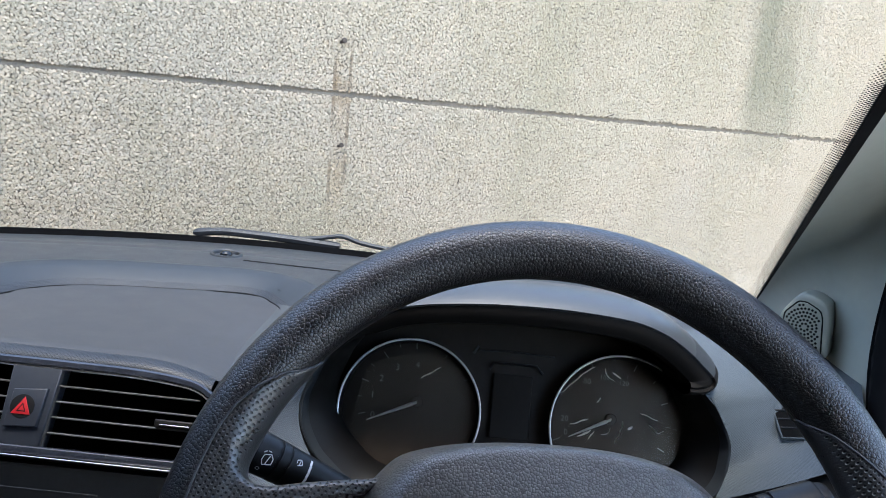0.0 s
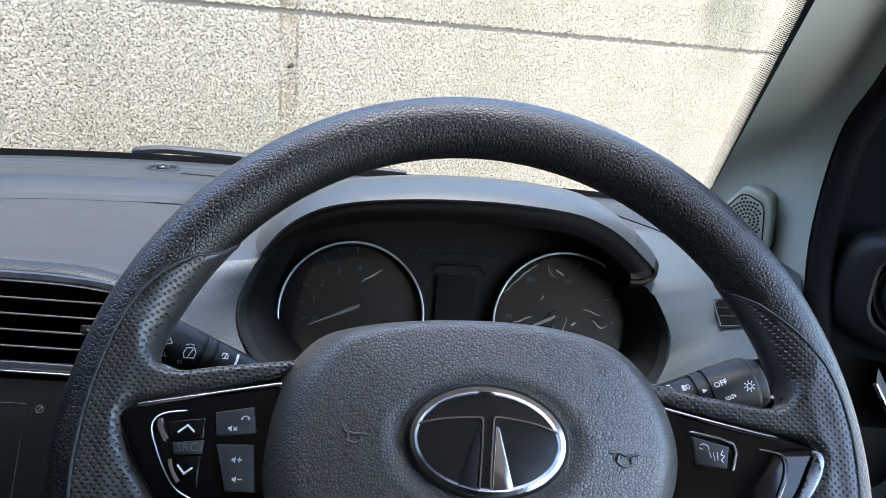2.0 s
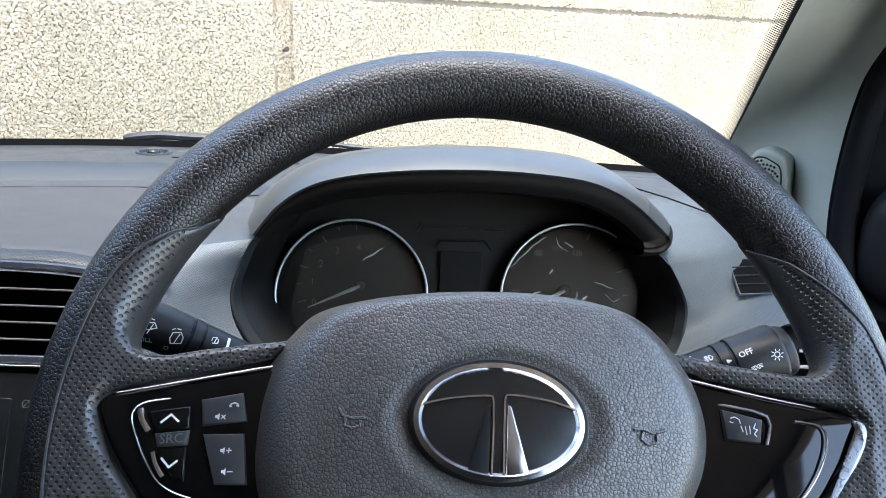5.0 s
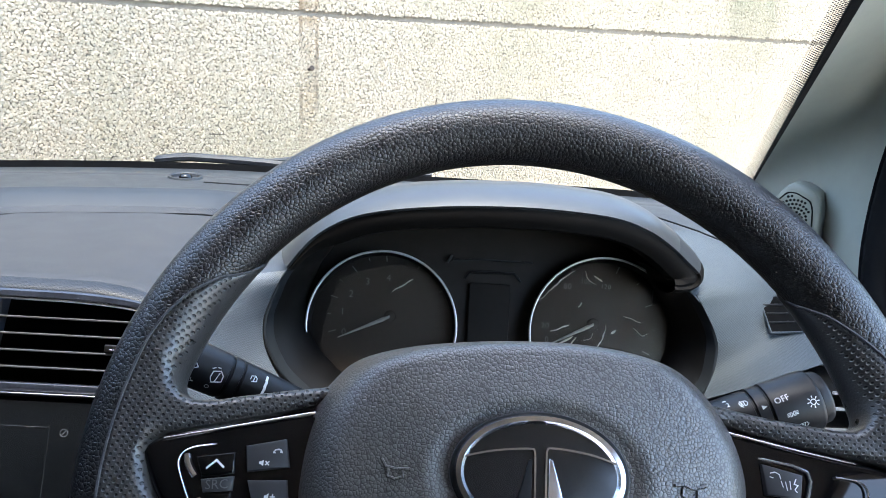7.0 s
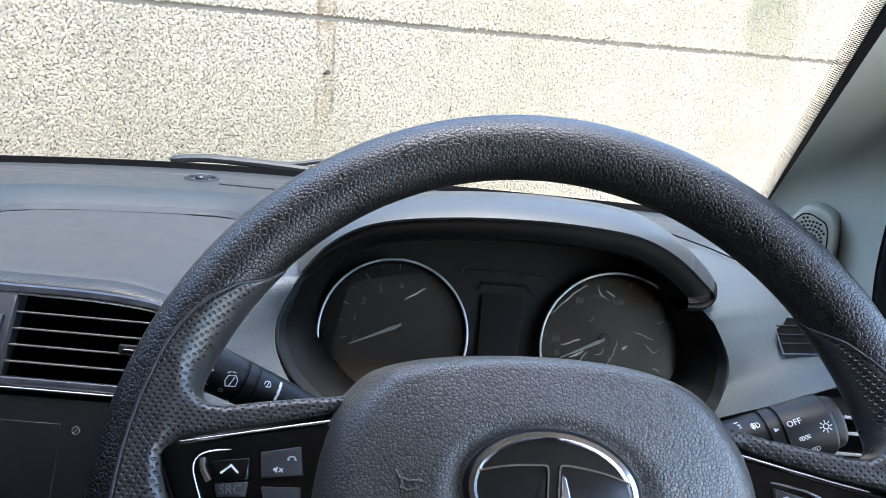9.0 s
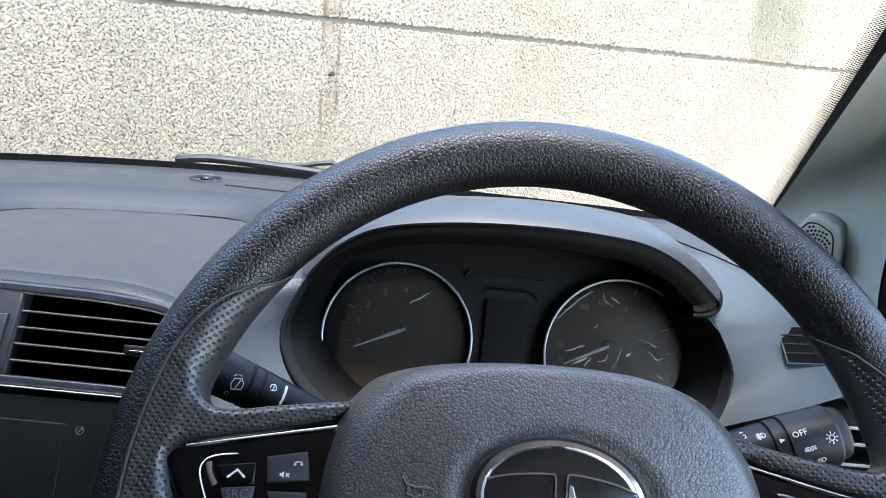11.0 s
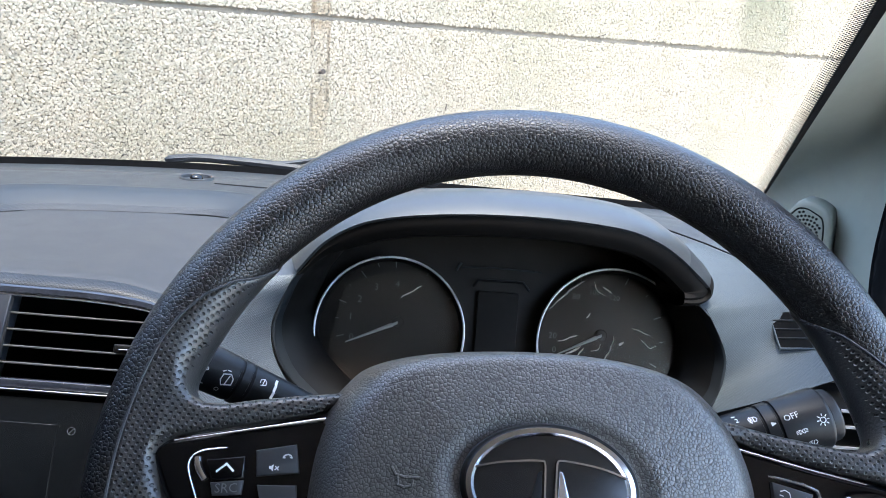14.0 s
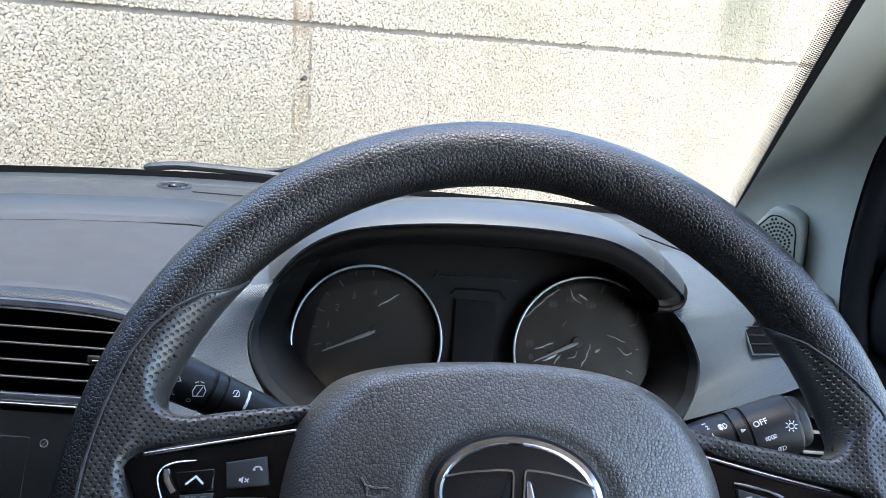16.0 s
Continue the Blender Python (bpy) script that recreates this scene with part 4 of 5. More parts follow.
part("key", plate([(-0.0345, -0.0105), (-0.0105, -0.0085), (-0.0130, -0.0360), (-0.0365, -0.0375)], 0.0, 0.0075, 0.0012), NAVY, hz, "grey rocker key", m=VP)
part("dimple", disc((-0.0255, -0.0225), 0.0088, 0.0072, 0.0078, 32, 0.0004), STALK, hz, m=VP)
tri = [(-0.0325, -0.0280), (-0.0188, -0.0280), (-0.0245, -0.0155)]
part("triangle", plate(tri, 0.0076, 0.0083, 0.0003), RED, hz, "red warning triangle", m=VP)
tri2 = [(-0.0283, -0.0258), (-0.0225, -0.0258), (-0.0250, -0.0205)]
part("triangle_inner", bars([[tri2[0], tri2[1], tri2[2], tri2[0]]], 0.0007, 0.0085), STALK, hz, m=VP, smooth=0)


def vent(x0, x1, tab):
    v = thing("air_vent", "black dashboard air vent with horizontal slats", "air vent", "centre air vents", at=VP @ Vector(((x0 + x1) / 2, -0.03, -0.01)))
    for i in range(5):
        y = -0.0055 - 0.0113 * i
        s = x1 - max(0.0, 0.02 - 0.006 * i) if x1 > 0 else x1
        # body blackened as shade, edge paler for the light it catches
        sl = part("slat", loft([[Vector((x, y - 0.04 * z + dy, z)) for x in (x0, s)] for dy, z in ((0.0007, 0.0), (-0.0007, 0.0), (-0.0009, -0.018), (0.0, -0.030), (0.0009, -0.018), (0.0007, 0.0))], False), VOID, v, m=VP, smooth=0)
        part("edge", tube([(x0, y, 0.0004), (s, y, 0.0004)], 0.00075, 8), SLAT, sl, "front edge in paler grey for the light it catches", m=VP)
    part("frame", tube([(x0, -0.049, 0.001), (x0 + (0.003 if tab else 0), 0.006, 0.001)], 0.0013, 6), BUTTON, v, m=VP)
    if tab:
        t = part("slider", block(0.030, 0.0062, 0.008, 0.0012, (0.0845, -0.0245, 0.002)), DARK, v, "black slider tab", m=VP)
        part("slider_line", block(0.022, 0.0012, 0.002, 0.0004, (0.0845, -0.0253, 0.0058)), CHROME, t, m=VP)
    return v


vent(-0.0085, 0.118, True)
vent(-0.15, -0.042, False)
scr = thing("infotainment_screen", "unlit glossy black touchscreen below the air vents", "screen", at=VP @ Vector((-0.03, -0.11, 0)))
part("frame", block(0.28, 0.13, 0.008, 0.004, (-0.02, -0.1245, -0.001)), SCREEN, scr, m=VP)
part("glass", block(0.19, 0.10, 0.0012, 0.0005, (-0.055, -0.128, 0.0026)), SCREEN, scr, "dark display glass", m=VP)
part("icon", join(ring((0.0495, -0.0815), 0.0025, 0.0025, 0.0002, 0.0034, 20, 4), bars([[(0.0478, -0.0835), (0.0512, -0.0795)]], 0.0004, 0.0035)), DIM, scr, "small printed ring", m=VP, smooth=0)

# ---- small side demister vent on the driver's side ----
DV = Matrix.Translation((0.2612, 0.2790, 0.9285)) @ Matrix(((0.997, -0.05, -0.05, 0), (0.01, 0.79, -0.61, 0), (0.07, 0.60, 0.79, 0), (0, 0, 0, 1)))
dv = thing("demister_vent", "small black slatted demister vent in the grey dashboard", "air vent", at=(0.2652, 0.2805, 0.9262))
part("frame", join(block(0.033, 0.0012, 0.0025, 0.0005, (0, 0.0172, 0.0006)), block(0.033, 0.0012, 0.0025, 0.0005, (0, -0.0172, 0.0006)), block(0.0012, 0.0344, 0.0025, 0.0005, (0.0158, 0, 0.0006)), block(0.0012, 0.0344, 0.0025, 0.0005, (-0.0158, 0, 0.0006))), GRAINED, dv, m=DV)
# black block on the surface stands in for the shaded openings
part("backing", block(0.031, 0.0335, 0.003, 0.0004, (0, 0, 0.0004)), VOID, dv, m=DV)
for i in range(3):
    part("slat", block(0.031, 0.0013, 0.002, 0.0005, (0, 0.0084 - 0.0084 * i, 0.0022)), STALK, dv, m=DV)

# ---- side air vent at the end of the dashboard ----
sv = thing("side_air_vent", "black side air vent with silver edged slats", "air vent", at=(0.29, 0.18, 0.87))
part("housing", slab(0.25, 0.33, 0.80, 0.898, 0.224, 0.25), DARK, sv, smooth=0)
for z in (0.9005, 0.8880, 0.8715, 0.857):
    s = part("slat", slab(0.25, 0.32, z - 0.0015, z + 0.0015, 0.196, 0.226), DARK, sv, smooth=0)
    part("edge", slab(0.262, 0.318, z - 0.0006, z + 0.0012, 0.1945, 0.1965), SILVER, s, "thin chrome edge, its brightness put into the colour", smooth=0)
arc = [p + Vector((0.010, 0, 0)) for p in curve([(0.297, 0.15, 0.925), (0.304, 0.145, 0.912), (0.313, 0.140, 0.895), (0.3195, 0.136, 0.871), (0.321, 0.135, 0.856), (0.317, 0.14, 0.835), (0.30, 0.145, 0.82)], 5)]
part("ring", tube(arc, 0.0018, 8), BRUSHED, sv, "grey metal ring")
part("ring_body", loft([[p + Vector((0.002, 0.002, 0)) for p in arc], [p + Vector((0.022, 0.03, 0)) for p in arc]], False), BUTTON, sv)

# ---- tweeter on the pillar ----
TN = Vector((-0.6, -0.8, 0.03)).normalized()
TX = Vector((0.8, -0.6, 0.0))
TY = TN.cross(TX) if TN.cross(TX).z > 0 else TX.cross(TN)
TW = Matrix(((TX.x, TY.x, TN.x, 0.314), (TX.y, TY.y, TN.y, 0.366), (TX.z, TY.z, TN.z, 1.008), (0, 0, 0, 1)))
tw = thing("tweeter", "pale grey tweeter housing with a perforated grille", "loudspeaker", at=(0.31, 0.38, 0.97))


def cut_corners(pts, r):
    """A straight-sided outline with rounded corners, in millimetres."""
    out, c = [], len(pts)
    for i in range(c):
        p, q, n_ = (Vector(pts[(i + j) % c]) for j in (-1, 0, 1))
        a_, b_ = q + (p - q).normalized() * r, q + (n_ - q).normalized() * r
        out += [((a_ * (1 - t) ** 2 + q * 2 * t * (1 - t) + b_ * t * t) / 1000)[:] for t in (0, 0.25, 0.5, 0.75, 1)]
    return out


part("housing", plate(cut_corners([(-36, -10), (-22, 13), (-9, 12.5), (4, 6), (8.5, -10), (12, -46), (-34, -46)], 5), -0.045, -0.001, 0.005), TWEETER, tw, m=TW)
part("grille_gap", plate(cut_corners([(-32.5, -8.5), (-22, 5.5), (-14, 6), (-0.5, 0), (2.8, -8), (7.5, -44), (-31, -44)], 3), -0.002, -0.0004, 0.0003), SEAL, tw, "thin dark gap round the grille", m=TW)
OG = [(-31, -9), (-21, 4.2), (-14, 4.7), (-1.4, -1), (1.4, -8), (6, -43), (-30, -43)]
gr = part("grille", plate(cut_corners(OG, 3), -0.001, 0.0005, 0.0005), TWEETER, tw, "grille with rings of holes", m=TW)
holes = []
for rr in range(1, 10):
    for i in range(7 * rr):
        a = 2 * math.pi * (i + 0.5 * (rr % 2)) / (7 * rr)
        x, y = -12 + 3.6 * rr * math.cos(a), -19 + 3.6 * rr * math.sin(a)
        if all((b_[0] - a_[0]) * (y - a_[1]) - (b_[1] - a_[1]) * (x - a_[0]) < -1.9 * math.hypot(b_[0] - a_[0], b_[1] - a_[1]) for a_, b_ in zip(OG, OG[1:] + OG[:1])):
            holes.append(disc((x / 1000, y / 1000), 0.00125, 0.0003, 0.00065, 8, 0.0001))
part("holes", join(*holes), SEAL, gr, "dark round holes", m=TW, kind="stuff")

# ---- mirror adjuster on the door ----
ax = Vector((-0.78, -0.62, 0.05)).normalized()
MA = Matrix.Translation((0.410, 0.257, 0.957)) @ ax.to_track_quat("Z", "Y").to_matrix().to_4x4()
ma = thing("mirror_adjuster", "dark round mirror adjuster knob on the door", "mirror adjuster", at=(0.40, 0.28, 0.93))
def squared(rx, ry, z, n=48):
    """An oval with fuller corners."""
    f = lambda v: math.copysign(abs(v) ** 0.62, v)
    return [Vector((rx * f(math.cos(2 * math.pi * i / n)), ry * f(math.sin(2 * math.pi * i / n)), z)) for i in range(n)]


part("housing", loft([squared(rx, ry, z) for rx, ry, z in ((0.074, 0.058, -0.06), (0.073, 0.057, -0.012), (0.070, 0.054, 0.001), (0.063, 0.047, 0.009), (0.052, 0.040, 0.012), (0.036, 0.036, 0.012), (0.034, 0.034, 0.010))]), STALK, ma, m=MA)
part("collar", loft([[Vector((r * math.cos(a), r * math.sin(a), z)) for a in [i * math.pi / 20 for i in range(40)]] for r, z in ((0.034, 0.010), (0.030, 0.004), (0.024, 0.004))]), DARK, ma, m=MA)
kn = part("knob", disc((0, 0), 0.027, -0.004, 0.012, 40, 0.004), STALK, ma, m=MA)
part("mark", bars([[(-0.012, 0.015), (-0.012, 0.021)], [(-0.012, 0.015), (-0.009, 0.015)]], 0.0014, 0.0125), PRINT, kn, m=MA, smooth=0)

# ---- wiper outside the windscreen ----
WIPER = mat("wiper_rubber", (0.024, 0.026, 0.030), (0.016, 0.017, 0.02), 60, 0.5, bump="noise", grain=900, depth=0.0002)
wp = thing("windscreen_wiper", "black windscreen wiper parked at the foot of the glass", "wiper", at=(-0.28, 0.80, 0.9260))
part("blade", tube(curve([(-0.425, 0.80, 0.9300), (-0.38, 0.80, 0.9365), (-0.33, 0.80, 0.9370), (-0.27, 0.80, 0.9360), (-0.20, 0.80, 0.9335)], 5), [0.003] + [0.0062] * 18 + [0.006, 0.005], 8), WIPER, wp)
part("bridge", tube(curve([(-0.39, 0.797, 0.9395), (-0.33, 0.797, 0.9400), (-0.28, 0.797, 0.9355)], 5), 0.0016, 6), WIPER, wp)
part("arm", tube(curve([(-0.262, 0.80, 0.9385), (-0.235, 0.80, 0.9425), (-0.205, 0.80, 0.9490), (-0.190, 0.80, 0.9485), (-0.165, 0.80, 0.9420), (-0.10, 0.80, 0.9355), (-0.02, 0.80, 0.9335)], 5), 0.0035, 8), WIPER, wp)

# ---- steering wheel ----
W = pose(0.0105, 0.004, 0.933, 90 - 33.3, 0, 0) @ pose(0, 0, 0, 0, 0, -1.6)     # x across, y up the wheel, z towards the driver
wheel = thing("steering_wheel", "black leather steering wheel with glossy spokes and chrome trim", "steering wheel", at=W.translation)
RIM, TUBE = 0.1764, 0.0166
FOOT, REACH = Vector((-0.041, -0.011)), 0.334


def rise(u):
    """How far the spokes stand up towards the rim."""
    return min(0.18 * max(0.0, abs(u) - 0.095), 0.013)


def lift(u, v, extra=0.0):
    n = rise(u / 1000) + extra
    p = FOOT + (Vector((u / 1000, v / 1000)) - FOOT) * (1 - n / REACH)
    return Vector((p.x, p.y, n))


def raised(pts, thick, r=0.001, extra=0.0, smooth_n=0, dome=0.0, share=1.0):
    """A plate on the sloping spokes; its outline in millimetres, thick downwards."""
    pts = [Vector((x, y, 0)) for x, y in pts]
    if smooth_n:
        pts = curve(pts, smooth_n, True)
    g = plate([lift(p.x, p.y, extra - (1 - share) * rise(p.x / 1000))[:2] for p in pts], -thick, 0.0, r, dome)
    return [Vector((v[0], v[1], v[2] + share * rise(v[0]) + extra)) for v in g[0]], g[1]


def line(pts, r, extra=0.0, n=5, seg=8, flat=1.0):
    return tube([lift(p.x, p.y, extra) for p in curve([(x, y, 0) for x, y in pts], n)], r, seg, False, flat)


def ink(lines, w, extra):
    g = bars(lines, w)
    return [lift(v[0], v[1], extra) for v in g[0]], g[1]


def torus_pt(th, ph, r=TUBE):
    q = RIM + r * math.cos(ph)
    return Vector((q * math.cos(th), q * math.sin(th), r * math.sin(ph)))


NA, NB = 160, 28
rings = [[torus_pt(2 * math.pi * i / NA, 2 * math.pi * j / NB) for j in range(NB)] for i in range(NA)]
part("rim", loft(rings + [rings[0]]), LEATHER, wheel, "rim wrapped in black grained leather", m=W, smooth=180)


def smooth(v):
    v = np.clip(v, 0, 1)
    return v * v * (3 - 2 * v)


def gap_to(poly, x, y):
    """Signed distance to a closed outline, below zero inside it."""
    best, inside = np.full(x.shape, 9.0), np.zeros(x.shape, bool)
    for (ax_, ay_), (bx_, by_) in zip(poly, poly[1:] + poly[:1]):
        ex, ey = bx_ - ax_, by_ - ay_
        t = np.clip(((x - ax_) * ex + (y - ay_) * ey) / (ex * ex + ey * ey + 1e-12), 0, 1)
        best = np.minimum(best, np.hypot(x - ax_ - t * ex, y - ay_ - t * ey))
        if abs(ey) > 1e-9:
            inside ^= ((ay_ > y) != (by_ > y)) & (x < ex * (y - ay_) / ey + ax_)
    return np.where(inside, -best, best)


def skin(field, lo, hi, cell):
    """The surface where a field is nought, as quads between grid cells."""
    axes = [np.arange(a_, b_, cell) for a_, b_ in zip(lo, hi)]
    g = field(*np.meshgrid(*axes, indexing="ij"))
    n_ = g.shape
    neg = g < 0
    total, count = np.zeros((n_[0] - 1, n_[1] - 1, n_[2] - 1, 3)), np.zeros((n_[0] - 1, n_[1] - 1, n_[2] - 1))
    corners = [(i, j, k) for i in (0, 1) for j in (0, 1) for k in (0, 1)]
    for c0 in corners:
        for ax_ in range(3):
            if c0[ax_]:
                continue
            c1 = tuple(v + (q == ax_) for q, v in enumerate(c0))
            v0, v1 = (g[c[0]:n_[0] - 1 + c[0], c[1]:n_[1] - 1 + c[1], c[2]:n_[2] - 1 + c[2]] for c in (c0, c1))
            hit = (v0 < 0) != (v1 < 0)
            t = np.where(hit, v0 / np.where(hit, v0 - v1, 1), 0)
            for q in range(3):
                total[..., q] += np.where(hit, c0[q] + (t if q == ax_ else 0), 0)
            count += hit
    used = count > 0
    index = np.full(used.shape, -1)
    index[used] = np.arange(used.sum())
    base = np.argwhere(used)
    pts = np.array(lo) + (base + total[used] / count[used][:, None]) * cell
    quads = []
    for ax_ in range(3):
        b_, c_ = [q for q in range(3) if q != ax_]
        sl0, sl1 = [slice(None)] * 3, [slice(None)] * 3
        sl0[ax_], sl1[ax_] = slice(0, -1), slice(1, None)
        for e in np.argwhere(neg[tuple(sl0)] != neg[tuple(sl1)]):
            if e[b_] == 0 or e[c_] == 0 or e[b_] >= used.shape[b_] or e[c_] >= used.shape[c_]:
                continue
            ids = []
            for db, dc in ((-1, -1), (0, -1), (0, 0), (-1, 0)):
                w = list(e)
                w[b_] += db
                w[c_] += dc
                ids.append(int(index[tuple(w)]))
            quads.append(tuple(ids))
    ends = np.array(quads)
    a_, b_ = np.concatenate([ends[:, i] for i in range(4)]), np.concatenate([ends[:, (i + 1) % 4] for i in range(4)])
    deg = np.bincount(a_, minlength=len(pts)) + np.bincount(b_, minlength=len(pts))
    for shift in (0.5, 0.5, -0.4, 0.5, 0.5, -0.4):
        mean = np.stack([np.bincount(a_, pts[b_, q], len(pts)) + np.bincount(b_, pts[a_, q], len(pts)) for q in range(3)], 1) / np.maximum(deg, 1)[:, None]
        pts = pts + (mean - pts) * shift
    return [tuple(v) for v in pts], quads


SEAM_L = ((141.5, 215), (143.5, 180), (147, 153), (149.3, 129), (153.8, 106), (158, 94), (162, 89), (196, 87), (226, 87), (236, 140), (238, 220))
SEAM_R = ((-58, 220), (-56, 140), (-46, 84), (-4, 83), (3, 80), (9.4, 77), (14.8, 77.5), (20, 84), (24.3, 98), (29, 117), (33.4, 137), (36, 158), (38.5, 185), (40.5, 215))
WINDOW_L = [(-168, 52), (-162.5, 43), (-159.5, 37.5), (-155.5, 33.2), (-149, 30.9), (-140.4, 31.2), (-126.6, 34.5), (-110.2, 37.7), (-94.3, 40.5), (-60, 47)]
WINDOW_R = [(166, 60), (160, 51), (157, 45.5), (153.5, 41.8), (148.7, 39.4), (139.4, 39.5), (126, 40.9), (110, 42.5), (94.4, 45), (60, 51)]
UNDER_L = [(-60, 41), (-92.6, 33.5), (-99.5, 31.2), (-131.8, 23.2), (-163.2, 15.9), (-168.5, 12.8), (-170.6, 8.4), (-170, 4.9), (-162.8, -7.6), (-155.2, -18.5), (-148.1, -27), (-138, -39), (-118, -62)]
UNDER_R = [(60, 43), (93, 37.8), (98.8, 35.8), (127.5, 30.8), (167.8, 25.9), (174, 23.4), (176.3, 18.4), (171.7, 9.3), (163.4, -1), (154.9, -12.4), (147.5, -21), (138, -36), (120, -60)]
for seam_row, window, under, sgn in ((SEAM_L, WINDOW_L, UNDER_L, -1), (SEAM_R, WINDOW_R, UNDER_R, 1)):
    sx, sy = np.array([p[0] for p in seam_row]), np.array([p[1] for p in seam_row])
    back_arc = [(RIM - 0.009, radians(a)) for a in ((232, 222, 212, 202, 192, 182, 172, 163) if sgn < 0 else (-52, -42, -32, -22, -12, -2, 8, 16))]
    outline = [tuple(lift(x, y, -0.4 * rise(x / 1000))[:2]) for x, y in window] + [tuple(lift(x, y, 0.002)[:2]) for x, y in under] + [(r_ * math.cos(a), r_ * math.sin(a)) for r_, a in back_arc]

    def body(x, y, z):
        rad = np.hypot(x, y)
        th = np.degrees(np.arctan2(y, x))
        th = th % 360 if sgn < 0 else th
        ph = np.degrees(np.arctan2(z, rad - RIM)) % 360
        lim = np.interp(th, sx, sy, left=400, right=400)
        own = smooth((ph - lim + 3) / 6) * smooth((262 - ph) / 8)
        ring_ = np.hypot(rad - RIM, z) - (TUBE - 0.0012 + 0.0021 * own)
        top_ = np.minimum(0.18 * np.maximum(0, np.abs(x) - 0.095), 0.013) + 0.0034
        flat = gap_to(outline, x[:, :, 0], y[:, :, 0])[:, :, None] * np.ones_like(z)
        r_ = 0.004
        q1, q2 = flat + r_, np.maximum(z - top_, top_ - 0.018 - z) + r_
        web = np.minimum(np.maximum(q1, q2), 0) + np.hypot(np.maximum(q1, 0), np.maximum(q2, 0)) - r_
        h = np.clip(0.5 + 0.5 * (web - ring_) / 0.007, 0, 1)
        return web * (1 - h) + ring_ * h - 0.007 * h * (1 - h)

    lo = (-0.2, -0.08, -0.021) if sgn < 0 else (0.06, -0.08, -0.021)
    hi = (-0.06, 0.128, 0.024) if sgn < 0 else (0.2, 0.128, 0.024)
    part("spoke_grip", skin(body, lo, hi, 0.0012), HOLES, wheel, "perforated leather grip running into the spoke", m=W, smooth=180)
    seam = [torus_pt(radians(t), radians(np.interp(t, sx, sy)), TUBE + 0.0006) for t in np.linspace(sx[1], sx[-2], 90)]
    part("seam", tube(seam, 0.0007, 6), THREAD, wheel, "raised stitched seam", m=W)

TRIM_L = [(-168.5, 6), (-169.2, 8.4), (-167.6, 11.8), (-163, 14.6), (-131.8, 22.2), (-99.5, 30.2), (-66, 37), (-60, 0), (-66, -40), (-100, -40), (-125, -44), (-138, -37), (-146.9, -26.3), (-154, -17.8), (-161.6, -6.9)]
TRIM_R = [(175, 18.4), (173, 22.6), (167.8, 24.6), (127.5, 29.6), (98.8, 34.6), (66, 40), (60, 0), (66, -44), (100, -44), (124, -44), (138, -33), (147.5, -18.6), (153.7, -11.7), (162.2, -0.3), (170.5, 10)]
bez_l = part("switch_panel", raised(TRIM_L, 0.011, 0.0034, 0.0008), GLOSS, wheel, "glossy black switch panel", m=W)
bez_r = part("switch_panel", raised(TRIM_R, 0.011, 0.0034, 0.0008), GLOSS, wheel, "glossy black switch panel", m=W)
# tapered chrome beads draw the highlight along the glossy bevels
part("bevel_highlight", line([(-160, 14.2), (-131, 20.9), (-100, 28.1), (-70, 34.6)], [0.0004 + 0.00006 * i for i in range(19)], 0.0012, 6, 10, 0.6), CHROME, bez_l, "tapered chrome bead drawn as the bevel's highlight", m=W)
part("bevel_highlight", line([(150, 25.6), (127.5, 28.6), (99, 33.2), (70, 38.4)], [0.0003 + 0.00006 * i for i in range(19)], 0.0012, 6, 10, 0.6), CHROME, bez_r, "tapered chrome bead drawn as the bevel's highlight", m=W)
part("switch_frame", line([(-98, 20.5), (-106, 19), (-135, 13.5), (-148, 10.5), (-152, 5), (-148, -5), (-142, -15), (-135, -22.5), (-122, -27), (-98, -30)], 0.00045, 0.0012), CHROME, bez_l, "thin bright outline", m=W)
part("switch_frame", line([(-132, -30.5), (-115, -31), (-98, -33.5)], 0.0006, 0.0012), CHROME, bez_l, "thin bright outline", m=W)
part("switch_frame", line([(140, 19), (150, 18), (154, 14.5), (153, 6), (147, -6), (137, -17), (120, -25)], 0.0005, 0.0012), CHROME, bez_r, "thin bright outline", m=W)
part("chrome_wedge", raised([(169, 20.2), (172, 20.8), (174.6, 17.5), (173.6, 10), (165.2, -6), (154.5, -21), (148.6, -29), (146.5, -29), (153, -18), (163, -2), (171, 12)], 0.003, 0.0012, 0.0026, 3), BRUSHED, bez_r, "chrome accent on the lower spoke", m=W)

# buttons and their signs
BUTTONS_AT = (("call_button", [(-124.5, 13.5), (-107, 17.5), (-104, 5.5), (-122.5, 2.5)]), ("volume_button", [(-121.8, -0.8), (-104.5, 0.4), (-101, -20.5), (-114.5, -21)]))
pressed = {}
for nm, o in BUTTONS_AT:
    pressed[nm] = part(nm, raised(o, 0.006, 0.0012, 0.0050), BUTTON, bez_l, "dark grey button", m=W)
    c = [sum(q[i] for q in o) / 4 for i in (0, 1)]
part("button_surround", line([(-127, 1), (-127.5, 8), (-126, 15), (-106, 19.5)], 0.0006, 0.0012, 4), CHROME, bez_l, "thin bright outline", m=W)
part("button_surround", line([(-124, 0.5), (-106, 2.2), (-103, 2.5)], 0.0006, 0.0012, 3), CHROME, bez_l, "thin bright outline", m=W)
up_key = part("seek_up_button", raised([(-145, 7.5), (-128.5, 10.5), (-127.5, 1.2), (-141.5, -1)], 0.003, 0.001, 0.0030), GLOSS, bez_l, "glossy black button", m=W)
